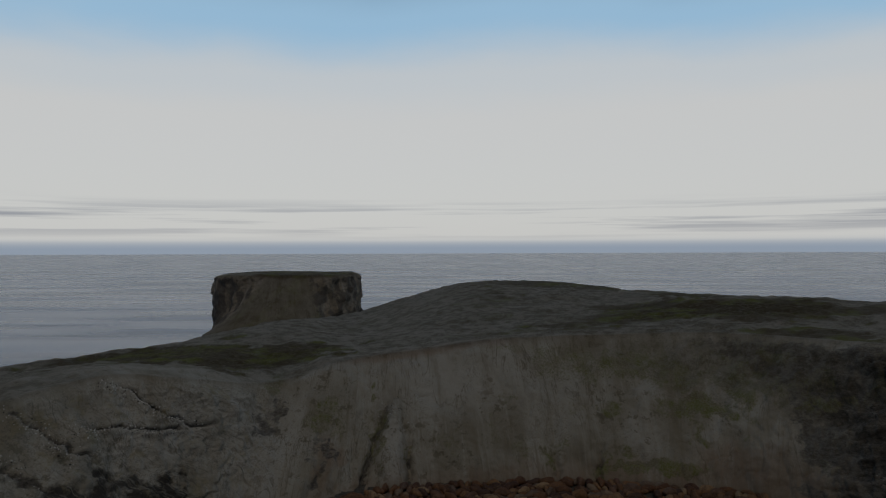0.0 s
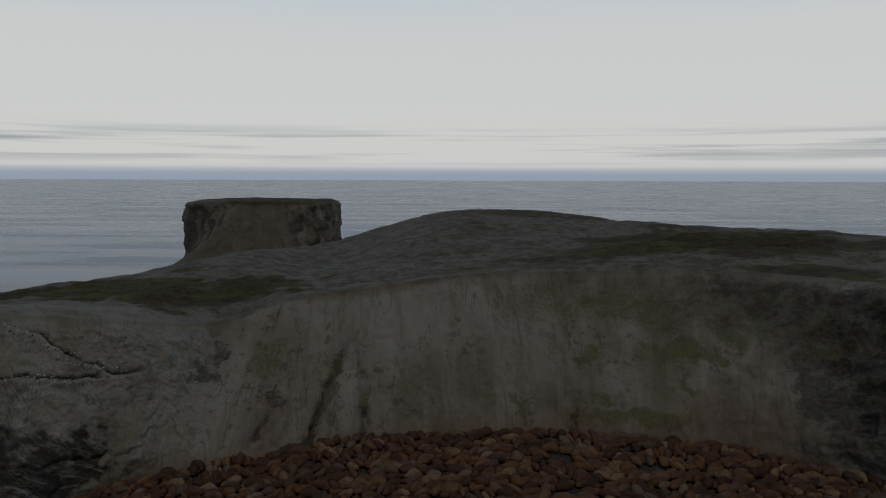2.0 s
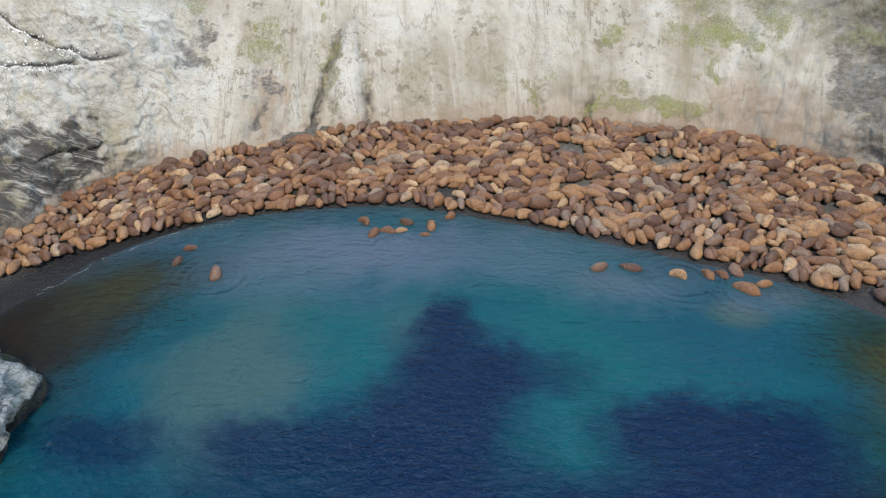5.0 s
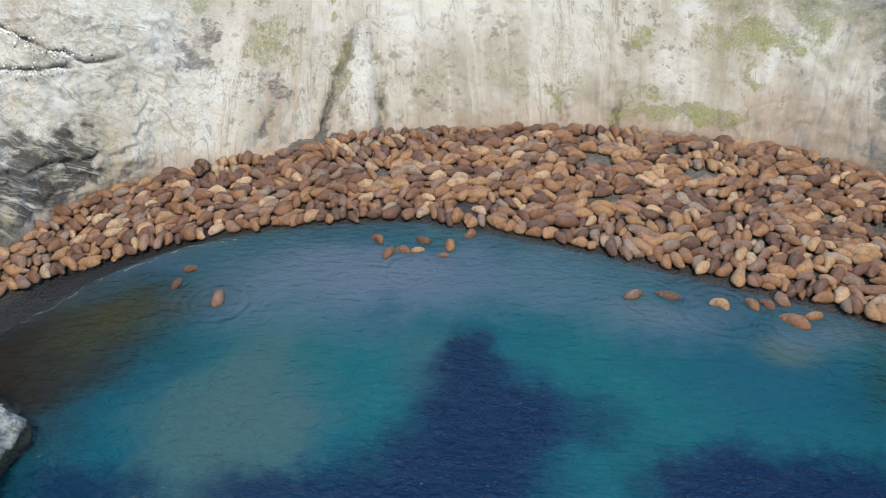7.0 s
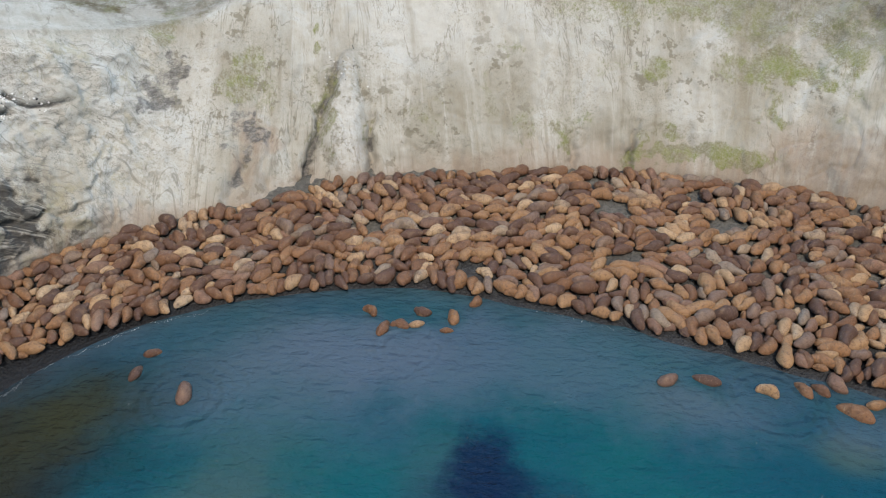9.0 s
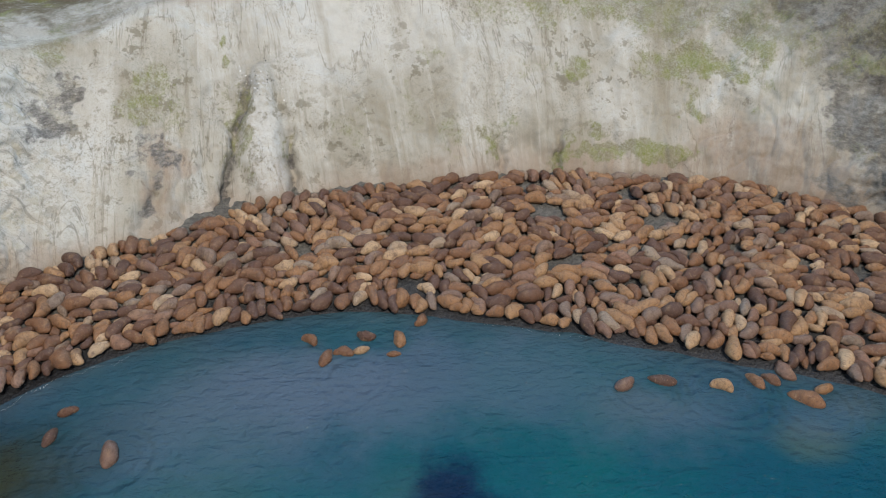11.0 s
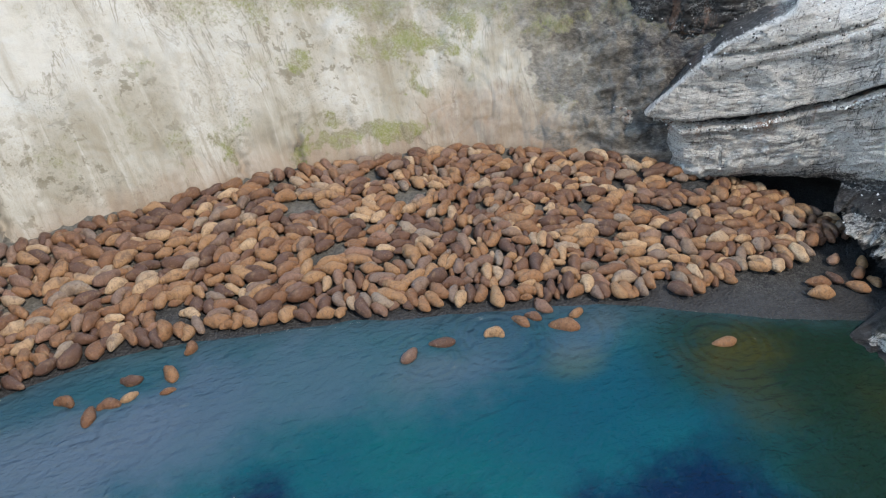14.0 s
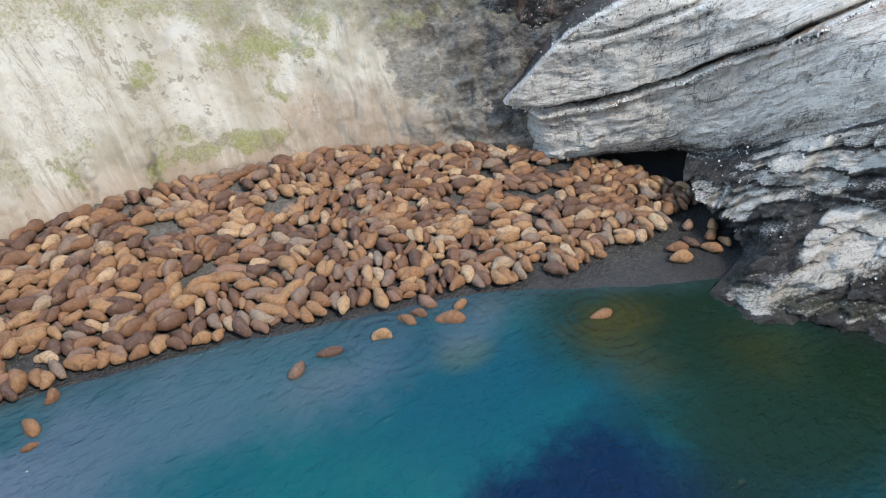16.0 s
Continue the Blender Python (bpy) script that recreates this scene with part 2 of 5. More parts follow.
# ---------------------------------------------------------------- materials
def cliff_material():
    """Pale weathered earth: soft stains that run down the fall line, crumbled patches, moss, dark broken rock, painted
    shade.
    """
    k = Nodes("weathered cliff")
    uv = k.t.nodes.new("ShaderNodeCombineXYZ")
    k.put(uv.inputs[0], k.math("MULTIPLY", k.attr("fall"), 600.0))
    k.put(uv.inputs[2], k.math("MULTIPLY", k.attr("rise"), 600.0))
    uv = uv.outputs[0]
    big = k.noise(0.07, 5, 0.55)
    fine = k.noise(2.6, 8, 0.68)
    grit = k.noise(11.0, 4, 0.6)
    wide = k.noise(1.0, 6, 0.55, vec=uv, stretch=(0.22, 1.0, 0.045), distort=0.6)
    thin = k.noise(1.0, 7, 0.62, vec=uv, stretch=(1.1, 1.0, 0.10), distort=0.5)
    hair = k.noise(1.0, 6, 0.66, vec=uv, stretch=(4.2, 1.0, 0.40), distort=0.3)
    c = k.mix(k.rng(big, 0.36, 0.64), (0.318, 0.291, 0.236), (0.398, 0.374, 0.322))
    c = k.mix(k.rng(wide, 0.46, 0.66, 0.0, 0.75), c, (0.470, 0.448, 0.398))
    c = k.mix(k.rng(wide, 0.46, 0.30, 0.0, 0.75), c, (0.252, 0.218, 0.160))
    c = k.mix(k.rng(thin, 0.52, 0.70, 0.0, 0.55), c, (0.240, 0.209, 0.155))
    c = k.mix(k.rng(thin, 0.46, 0.30, 0.0, 0.50), c, (0.490, 0.470, 0.422))
    c = k.mix(k.rng(hair, 0.50, 0.72, 0.0, 0.28), c, (0.24, 0.218, 0.175))
    c = k.mix(k.math("MULTIPLY", k.attr("pale"), k.rng(wide, 0.25, 0.6, 0.35, 0.9)), c, (0.500, 0.482, 0.440))
    # crumbled, speckled patches where the crust has fallen
    area = k.noise(0.16, 6, 0.62)
    chips = k.noise(3.4, 10, 0.82)
    c = k.mix(k.math("MULTIPLY", k.rng(area, 0.44, 0.60, 0.12, 1.0), k.rng(chips, 0.53, 0.57, 0.0, 0.62)), c, (0.188, 0.170, 0.130))
    torn = k.noise(0.5, 9, 0.70)
    c = k.mix(k.math("MULTIPLY", k.rng(torn, 0.555, 0.590), k.rng(k.noise(0.06, 3), 0.45, 0.60, 0.10, 0.70)), c, (0.172, 0.152, 0.108))
    seam = k.rng(k.math("ABSOLUTE", k.math("SUBTRACT", k.noise(1.0, 6, 0.6, vec=uv, stretch=(0.34, 1.0, 0.06), distort=0.7), 0.5)), 0.0, 0.016, 1.0, 0.0)
    c = k.mix(k.math("MULTIPLY", seam, k.rng(big, 0.42, 0.58, 0.0, 0.6)), c, (0.15, 0.130, 0.092))
    crack = k.rng(k.math("ABSOLUTE", k.math("SUBTRACT", k.noise(0.30, 8, 0.66, stretch=(1.0, 1.0, 1.8, 0.5, 0.3, 0)), 0.5)), 0.0, 0.014, 1.0, 0.0)
    c = k.mix(k.math("MULTIPLY", crack, k.math("MULTIPLY", k.attr("flank"), 0.5)), c, (0.060, 0.054, 0.046))
    c = k.mix(k.math("MULTIPLY", k.attr("rib"), k.rng(fine, 0.42, 0.58, 0.0, 0.6)), c, (0.52, 0.51, 0.485))
    c = k.mix(k.math("MULTIPLY", k.attr("rust"), k.rng(thin, 0.25, 0.60, 0.45, 0.9)), c, (0.285, 0.208, 0.152))
    cb = k.t.nodes.new("ShaderNodeCombineXYZ")
    k.put(cb.inputs[0], k.math("MULTIPLY", k.attr("along"), 100.0))
    k.put(cb.inputs[2], k.math("MULTIPLY", k.attr("bed"), 100.0))
    beds = k.noise(1.0, 7, 0.66, vec=cb.outputs[0], stretch=(0.13, 1.0, 1.5), distort=0.15)
    lam = k.noise(1.0, 6, 0.68, vec=cb.outputs[0], stretch=(0.25, 1.0, 5.0), distort=0.1)
    both = k.math("ADD", k.math("MULTIPLY", beds, 0.6), k.math("MULTIPLY", lam, 0.4))
    # dark broken rock and painted shade: a torn rim, then nearly black with grey faces
    brk = k.noise(0.60, 11, 0.80, stretch=(0.8, 0.8, 1.4, 0.25, 0.12, 0))
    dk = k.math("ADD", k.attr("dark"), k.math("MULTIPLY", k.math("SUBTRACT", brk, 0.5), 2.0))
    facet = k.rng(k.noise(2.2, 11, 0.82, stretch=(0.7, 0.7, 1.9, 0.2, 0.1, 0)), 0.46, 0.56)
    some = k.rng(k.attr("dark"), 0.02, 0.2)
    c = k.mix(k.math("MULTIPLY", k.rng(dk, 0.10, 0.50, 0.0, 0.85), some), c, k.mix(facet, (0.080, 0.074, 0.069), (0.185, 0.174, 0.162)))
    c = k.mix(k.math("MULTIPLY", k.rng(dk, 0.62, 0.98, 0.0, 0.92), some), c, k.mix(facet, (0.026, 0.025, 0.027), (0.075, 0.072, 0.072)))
    # black and white bedding, with overhang shade painted in at the far left
    rim = k.math("ADD", k.attr("strata_and_shade"), k.math("MULTIPLY", k.math("SUBTRACT", fine, 0.5), 0.8))
    c = k.mix(k.math("MULTIPLY", k.rng(rim, 0.2, 0.8), k.rng(both, 0.50, 0.60, 0.90, 0.1)), c, (0.036, 0.033, 0.032))
    c = k.mix(k.math("MULTIPLY", k.rng(rim, 0.35, 0.7), k.rng(both, 0.56, 0.63, 0.0, 0.6)), c, (0.47, 0.46, 0.44))
    c = k.mix(k.math("MULTIPLY", k.attr("flank"), k.rng(lam, 0.53, 0.64, 0.0, 0.62)), c, (0.15, 0.138, 0.115))
    c = k.mix(k.math("MULTIPLY", k.attr("flank"), k.rng(k.noise(0.35, 7, 0.68), 0.54, 0.64, 0.0, 0.5)), c, (0.32, 0.285, 0.185))
    # moss: grainy, thick in the middle, thinning to single tufts
    tuft = k.noise(2.6, 12, 0.84, stretch=(1.0, 0.8, 0.6))
    mo = k.math("ADD", k.attr("moss"), k.math("MULTIPLY", k.math("SUBTRACT", tuft, 0.5), 2.6))
    moss = k.math("MULTIPLY", k.math("MULTIPLY", k.rng(mo, 0.30, 0.80), k.rng(k.noise(6.0, 9, 0.8), 0.42, 0.56, 0.45, 1.0)), k.rng(k.attr("moss"), 0.0, 0.3, 0.0, 0.95))
    green = k.mix(k.rng(k.noise(0.5, 5, 0.6), 0.42, 0.60), (0.172, 0.156, 0.092), (0.165, 0.182, 0.048))
    green = k.mix(k.rng(k.noise(3.2, 6, 0.7), 0.46, 0.62, 0.0, 0.6), green, (0.30, 0.29, 0.20))
    c = k.mix(moss, c, green)
    scree = k.math("MULTIPLY", k.attr("scree"), k.rng(fine, 0.3, 0.6, 0.55, 1.0))
    c = k.mix(scree, c, k.mix(k.rng(k.noise(0.30, 8, 0.7), 0.42, 0.58), (0.112, 0.097, 0.070), (0.255, 0.236, 0.202)))
    turf = k.math("MULTIPLY", k.attr("turf"), k.rng(k.noise(1.2, 7, 0.7), 0.34, 0.52, 0.45, 1.0))
    c = k.mix(turf, c, k.mix(k.rng(k.noise(0.13, 5, 0.6), 0.46, 0.66), (0.078, 0.060, 0.032), (0.128, 0.136, 0.032)))
    c = k.mix(k.rng(grit, 0.3, 0.72, 0.30, -0.22), c, k.mix(1.0, c, (0.45, 0.44, 0.42), "MULTIPLY"))
    h = k.math("MULTIPLY_ADD", fine, 0.6, k.math("MULTIPLY", chips, 0.55))
    h = k.math("ADD", h, k.math("MULTIPLY", k.math("MULTIPLY", lam, k.attr("flank")), 0.9))
    return k.done(c, 0.93, k.bump(h, 0.36, 0.30), 0.12)


def rock_material(name, light, mid, black, bedded=True, pale=(0.52, 0.51, 0.49)):
    """Grey rock with thin, straight bedding that follows the mesh's own beds."""
    k = Nodes(name)
    pos = k.geo.outputs["Position"]
    if bedded:
        cb = k.t.nodes.new("ShaderNodeCombineXYZ")
        k.put(cb.inputs[0], k.math("MULTIPLY", k.attr("along"), 100.0))
        k.put(cb.inputs[2], k.math("MULTIPLY", k.attr("bed"), 100.0))
        vec = cb.outputs[0]
    else:
        vec = pos
    broad = k.noise(1.0, 5, 0.55, vec=vec, stretch=(0.07, 1.0, 0.38))
    lay = k.noise(1.0, 8, 0.62, vec=vec, stretch=(0.16, 1.0, 1.3), distort=0.3)
    line = k.noise(1.0, 9, 0.72, vec=vec, stretch=(0.20, 1.0, 5.5), distort=0.1)
    blot = k.noise(0.30, 7, 0.62)
    fine = k.noise(3.0, 8, 0.7)
    grit = k.noise(14.0, 4, 0.65)
    c = k.mix(k.rng(broad, 0.36, 0.62), mid, light)
    c = k.mix(k.rng(lay, 0.52, 0.65, 0.0, 0.5), c, tuple(0.45 * v for v in mid))
    c = k.mix(k.rng(blot, 0.52, 0.68, 0.0, 0.45), c, tuple(0.55 * v for v in mid))
    c = k.mix(k.rng(line, 0.44, 0.34, 0.0, 0.4), c, pale)
    joint = k.rng(k.math("ABSOLUTE", k.math("SUBTRACT", k.noise(1.0, 5, 0.6, vec=vec, stretch=(0.55, 1.0, 0.16), distort=0.4), 0.5)), 0.0, 0.022, 1.0, 0.0)
    c = k.mix(k.math("MULTIPLY", joint, k.rng(blot, 0.42, 0.60, 0.0, 0.75)), c, black)
    lamina = k.noise(1.0, 9, 0.74, vec=vec, stretch=(0.55, 1.0, 13.0), distort=0.15)
    c = k.mix(k.rng(lamina, 0.54, 0.62, 0.0, 0.5), c, tuple(0.40 * v for v in mid))
    c = k.mix(k.rng(lamina, 0.47, 0.38, 0.0, 0.5), c, pale)
    chip = k.noise(1.5, 11, 0.80)
    c = k.mix(k.rng(chip, 0.54, 0.68, 0.0, 0.4), c, tuple(0.4 * v for v in mid))
    c = k.mix(k.rng(chip, 0.46, 0.36, 0.0, 0.35), c, pale)
    c = k.mix(k.math("MULTIPLY", k.rng(line, 0.54, 0.60), k.rng(blot, 0.40, 0.64, 0.15, 0.90)), c, black)
    c = k.mix(k.math("MULTIPLY", k.rng(fine, 0.56, 0.66), k.rng(broad, 0.40, 0.62, 0.75, 0.25)), c, black)
    c = k.mix(k.rng(grit, 0.40, 0.52, 0.4, 0.0), c, k.mix(1.0, c, (0.38, 0.37, 0.36), "MULTIPLY"))
    pits = k.noise(4.2, 10, 0.84)
    c = k.mix(k.rng(pits, 0.555, 0.59, 0.0, 0.7), c, black)
    c = k.mix(k.rng(pits, 0.45, 0.40, 0.0, 0.55), c, pale)
    # dark rock and weed line, plus painted shade of crack, recess and cave
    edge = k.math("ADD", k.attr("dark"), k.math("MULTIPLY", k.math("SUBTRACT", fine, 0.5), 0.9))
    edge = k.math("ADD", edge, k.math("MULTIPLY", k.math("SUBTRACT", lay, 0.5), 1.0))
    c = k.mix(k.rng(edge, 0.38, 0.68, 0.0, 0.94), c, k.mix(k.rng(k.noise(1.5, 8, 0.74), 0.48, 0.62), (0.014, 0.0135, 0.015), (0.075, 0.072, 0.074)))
    c = k.mix(k.math("MULTIPLY", k.attr("rust"), k.rng(k.noise(1.2, 5, 0.6, stretch=(1, 1, 0.2)), 0.45, 0.62)), c, (0.30, 0.18, 0.125))
    c = k.mix(k.math("MULTIPLY", k.attr("moss"), k.rng(fine, 0.40, 0.6)), c, (0.075, 0.092, 0.028))
    c = k.mix(k.math("MULTIPLY", k.attr("pale"), k.rng(k.noise(5.0, 6, 0.7), 0.50, 0.56)), c, (0.60, 0.60, 0.59))
    h = k.math("ADD", k.math("MULTIPLY_ADD", chip, 0.5, k.math("MULTIPLY_ADD", pits, -0.5, k.math("MULTIPLY", fine, 0.7))), k.math("MULTIPLY_ADD", joint, -0.15, k.math("MULTIPLY_ADD", lamina, -0.5, k.math("MULTIPLY", line, -0.9))))
    rough = k.rng(k.attr("wet"), 0, 1, 0.92, 0.5)
    return k.done(c, rough, k.bump(h, 0.9, 0.6), 0.12)


def gravel_material():
    k = Nodes("dark gravel")
    v = k.t.nodes.new("ShaderNodeTexVoronoi")
    v.inputs["Scale"].default_value = 4.0
    k.t.links.new(k.geo.outputs["Position"], v.inputs["Vector"])
    big = k.noise(0.4, 5)
    c = k.mix(k.rng(big, 0.35, 0.65), (0.019, 0.019, 0.019), (0.040, 0.038, 0.036))
    c = k.mix(k.rng(k.noise(11.0, 5, 0.7), 0.52, 0.62, 0.0, 0.85), c, (0.15, 0.145, 0.136))
    peb = k.t.nodes.new("ShaderNodeSeparateColor")
    k.t.links.new(v.outputs["Color"], peb.inputs[0])
    c = k.mix(k.rng(peb.outputs[0], 0.55, 1.0, 0.0, 0.7), c, (0.095, 0.092, 0.088))
    c = k.mix(k.rng(k.noise(1.4, 7, 0.7), 0.50, 0.62, 0.0, 0.6), c, (0.020, 0.020, 0.021))
    c = k.mix(k.math("MULTIPLY", k.attr("wet"), k.rng(k.noise(13.0, 5, 0.75), 0.44, 0.58, 0.85, 0.25)), c, (0.030, 0.030, 0.033))
    # shade painted onto the wet left gravel and the gravel by the cave
    c = k.mix(k.attr("gravel_shade"), c, (0.011, 0.0105, 0.011))
    c = k.mix(k.math("MULTIPLY", k.attr("silt"), k.rng(k.noise(1.5, 5), 0.3, 0.6, 0.5, 1.0)), c, k.mix(k.rng(k.noise(3.0, 5, 0.7), 0.4, 0.62), (0.178, 0.164, 0.140), (0.086, 0.080, 0.070)))
    rough = k.rng(k.attr("wet"), 0, 1, 0.92, 0.6)
    return k.done(c, rough, k.bump(k.math("ADD", v.outputs["Distance"], k.noise(2.6, 8, 0.72)), 1.0, 0.18), 0.25)


def walrus_form_material(island):
    k = Nodes("smooth russet walrus stand-in")
    if island:
        rnd = k.geo.outputs["Random Per Island"]
        vec = k.geo.outputs["Position"]
    else:
        inf = k.t.nodes.new("ShaderNodeObjectInfo")
        rnd, vec = inf.outputs["Random"], k.tc.outputs["Object"]
    r = k.t.nodes.new("ShaderNodeValToRGB")
    r.color_ramp.interpolation = "LINEAR"
    els = r.color_ramp.elements
    els[0].position, els[0].color = 0.0, (0.084, 0.042, 0.028, 1)
    els[1].position, els[1].color = 1.0, (0.196, 0.142, 0.098, 1)
    for p, c in ((0.14, (0.112, 0.052, 0.030)), (0.32, (0.184, 0.084, 0.038)), (0.52, (0.270, 0.134, 0.058)), (0.68, (0.345, 0.195, 0.092)), (0.76, (0.480, 0.325, 0.190)), (0.82, (0.240, 0.184, 0.138)), (0.89, (0.172, 0.098, 0.068)), (0.95, (0.250, 0.132, 0.082))):
        e = els.new(p)
        e.color = (*c, 1)
    k.t.links.new(rnd, r.inputs[0])
    c = k.mix(k.rng(k.noise(0.9, 5, 0.6, vec=vec), 0.48, 0.66, 0.0, 0.50), r.outputs[0], (0.085, 0.044, 0.029))
    c = k.mix(k.rng(k.noise(1.1, 5, 0.6, vec=vec, distort=0.5), 0.52, 0.68, 0.0, 0.40), c, (0.33, 0.205, 0.108))
    c = k.mix(k.rng(k.noise(5.5, 8, 0.76, vec=vec), 0.50, 0.66, 0.0, 0.40), c, (0.085, 0.048, 0.034))
    fold = k.noise(1.0, 4, 0.6, vec=vec, stretch=(4.2, 0.9, 0.9), distort=0.6)
    c = k.mix(k.rng(fold, 0.57, 0.66, 0.0, 0.42), c, (0.070, 0.038, 0.028))
    wrinkle = k.noise(3.2, 9, 0.76, vec=vec, distort=0.8)
    c = k.mix(k.rng(wrinkle, 0.52, 0.59, 0.0, 0.50), c, (0.066, 0.035, 0.024))
    c = k.mix(k.rng(k.noise(5.0, 6, 0.75, vec=vec), 0.55, 0.65, 0.0, 0.32), c, (0.44, 0.31, 0.19))
    h = k.math("ADD", k.math("MULTIPLY", wrinkle, -0.9), k.math("MULTIPLY", fold, -0.8))
    return k.done(c, 0.48, k.bump(h, 1.0, 0.15), 0.40)


def water_material():
    k = Nodes("sea water")
    pos = k.geo.outputs["Position"]
    warp = k.t.nodes.new("ShaderNodeTexNoise")
    warp.inputs["Scale"].default_value, warp.inputs["Detail"].default_value = 0.13, 8
    warp.inputs["Roughness"].default_value = 0.62
    k.t.links.new(pos, warp.inputs["Vector"])
    va = k.t.nodes.new("ShaderNodeVectorMath"); va.operation = "MULTIPLY_ADD"
    va.inputs[1].default_value, va.inputs[2].default_value = (13, 13, 0), (-6.5, -6.5, 0)
    k.t.links.new(warp.outputs["Color"], va.inputs[0])
    vb = k.t.nodes.new("ShaderNodeVectorMath"); vb.operation = "ADD"
    k.t.links.new(pos, vb.inputs[0]); k.t.links.new(va.outputs[0], vb.inputs[1])
    bent = k.t.nodes.new("ShaderNodeSeparateXYZ")
    k.t.links.new(vb.outputs[0], bent.inputs[0])

    calm = k.t.nodes.new("ShaderNodeSeparateXYZ")
    k.t.links.new(pos, calm.inputs[0])

    def ring(x, y, wave, reach):
        dx, dy = k.math("SUBTRACT", calm.outputs["X"], float(x)), k.math("SUBTRACT", calm.outputs["Y"], float(y))
        d = k.math("SQRT", k.math("ADD", k.math("MULTIPLY", dx, dx), k.math("MULTIPLY", dy, dy)))
        return k.math("MULTIPLY", k.math("SINE", k.math("MULTIPLY", d, 6.283 / wave)), k.math("MULTIPLY", k.rng(d, 1.0, 3.0), k.rng(d, 0.5, reach, 1.0, 0.0)))

    # a finer, ragged shift for the weed beds' rims
    rag = k.t.nodes.new("ShaderNodeTexNoise")
    rag.inputs["Scale"].default_value, rag.inputs["Detail"].default_value = 0.30, 8
    rag.inputs["Roughness"].default_value = 0.68
    k.t.links.new(pos, rag.inputs["Vector"])
    ra = k.t.nodes.new("ShaderNodeVectorMath"); ra.operation = "MULTIPLY_ADD"
    ra.inputs[1].default_value, ra.inputs[2].default_value = (7.5, 7.5, 0), (-3.75, -3.75, 0)
    k.t.links.new(rag.outputs["Color"], ra.inputs[0])
    rb = k.t.nodes.new("ShaderNodeVectorMath"); rb.operation = "ADD"
    k.t.links.new(pos, rb.inputs[0]); k.t.links.new(ra.outputs[0], rb.inputs[1])
    ragged = k.t.nodes.new("ShaderNodeSeparateXYZ")
    k.t.links.new(rb.outputs[0], ragged.inputs[0])

    def spot(x, y, rx, ry, soft=0.5, weed=False):
        sep = ragged if weed else calm if rx < 4.2 else bent
        dx = k.math("DIVIDE", k.math("SUBTRACT", sep.outputs["X"], float(x)), float(rx))
        dy = k.math("DIVIDE", k.math("SUBTRACT", sep.outputs["Y"], float(y)), float(ry))
        d = k.math("SQRT", k.math("ADD", k.math("MULTIPLY", dx, dx), k.math("MULTIPLY", dy, dy)))
        return k.rng(d, 1.0 - soft, 1.0 + soft, 1.0, 0.0)

    c = k.mix(k.rng(k.noise(0.05, 3), 0.35, 0.65), SEA_TEAL, SEA_BLUE)
    for x, y, rx, ry, s in SHOALS:
        c = k.mix(k.math("MULTIPLY", spot(x, y, rx, ry, 0.6), s), c, SEA_SAND)
    for x, y, rx, ry, s in WEED:
        c = k.mix(k.math("MULTIPLY", spot(x, y, rx, ry, 0.5, True), s), c, SEA_DEEP)
    c = k.mix(k.math("MULTIPLY", k.attr("shallow"), 0.7), c, SEA_SHORE)
    for x, y, rx, ry, s in MILK:
        c = k.mix(k.math("MULTIPLY", spot(x, y, rx, ry, 0.7), s), c, SEA_MILK)
    # the outcrop's dark reflection, painted into the water's green
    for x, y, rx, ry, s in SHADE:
        c = k.mix(k.math("MULTIPLY", spot(x, y, rx, ry, 0.95), s), c, SEA_ROCK_MIRROR)
    # dark shallows together with the cliff's dark reflection, painted into the colour
    for x, y, rx, ry, s in MURK_MIRROR:
        c = k.mix(k.math("MULTIPLY", spot(x, y, rx, ry, 0.8), s), c, SEA_MURK_MIRROR)
    for x, y, rx, ry, s in OLIVE:
        c = k.mix(k.math("MULTIPLY", spot(x, y, rx, ry, 0.85, True), s), c, (0.040, 0.036, 0.007))
    c = k.mix(k.attr("open"), c, k.mix(k.rng(k.noise(0.011, 6, 0.6, stretch=(0.4, 1.5, 1.0)), 0.45, 0.62), (0.105, 0.195, 0.370), (0.040, 0.100, 0.230)))
    far = k.noise(0.016, 5, 0.6, stretch=(0.35, 1.6, 1.0, 0, 0, 0.08))
    near = k.noise(0.85, 4, 0.55, stretch=(0.95, 1.7, 1.0, 0, 0, 0.3), distort=0.3)
    swell = k.noise(0.22, 3, 0.5, stretch=(1.0, 2.2, 1.0, 0, 0, -0.15))
    ripple = k.noise(3.0, 3, 0.6)
    h = k.math("ADD", k.math("MULTIPLY", near, 0.66), k.math("ADD", k.math("MULTIPLY", swell, 0.7), k.math("MULTIPLY", ripple, 0.09)))
    h = k.math("MULTIPLY", h, k.rng(k.attr("open"), 0.0, 1.0, 1.0, 0.007))
    for x, y, wave, reach in RINGS:
        h = k.math("ADD", h, k.math("MULTIPLY", ring(x, y, wave, reach), 0.12))
    k.b.inputs["IOR"].default_value = 1.333
    rough = k.math("ADD", 0.05, k.math("MULTIPLY", k.attr("open"), k.rng(far, 0.35, 0.7, 0.18, 0.25)))
    return k.done(c, rough, k.bump(h, 1.0, 0.7), 0.19)


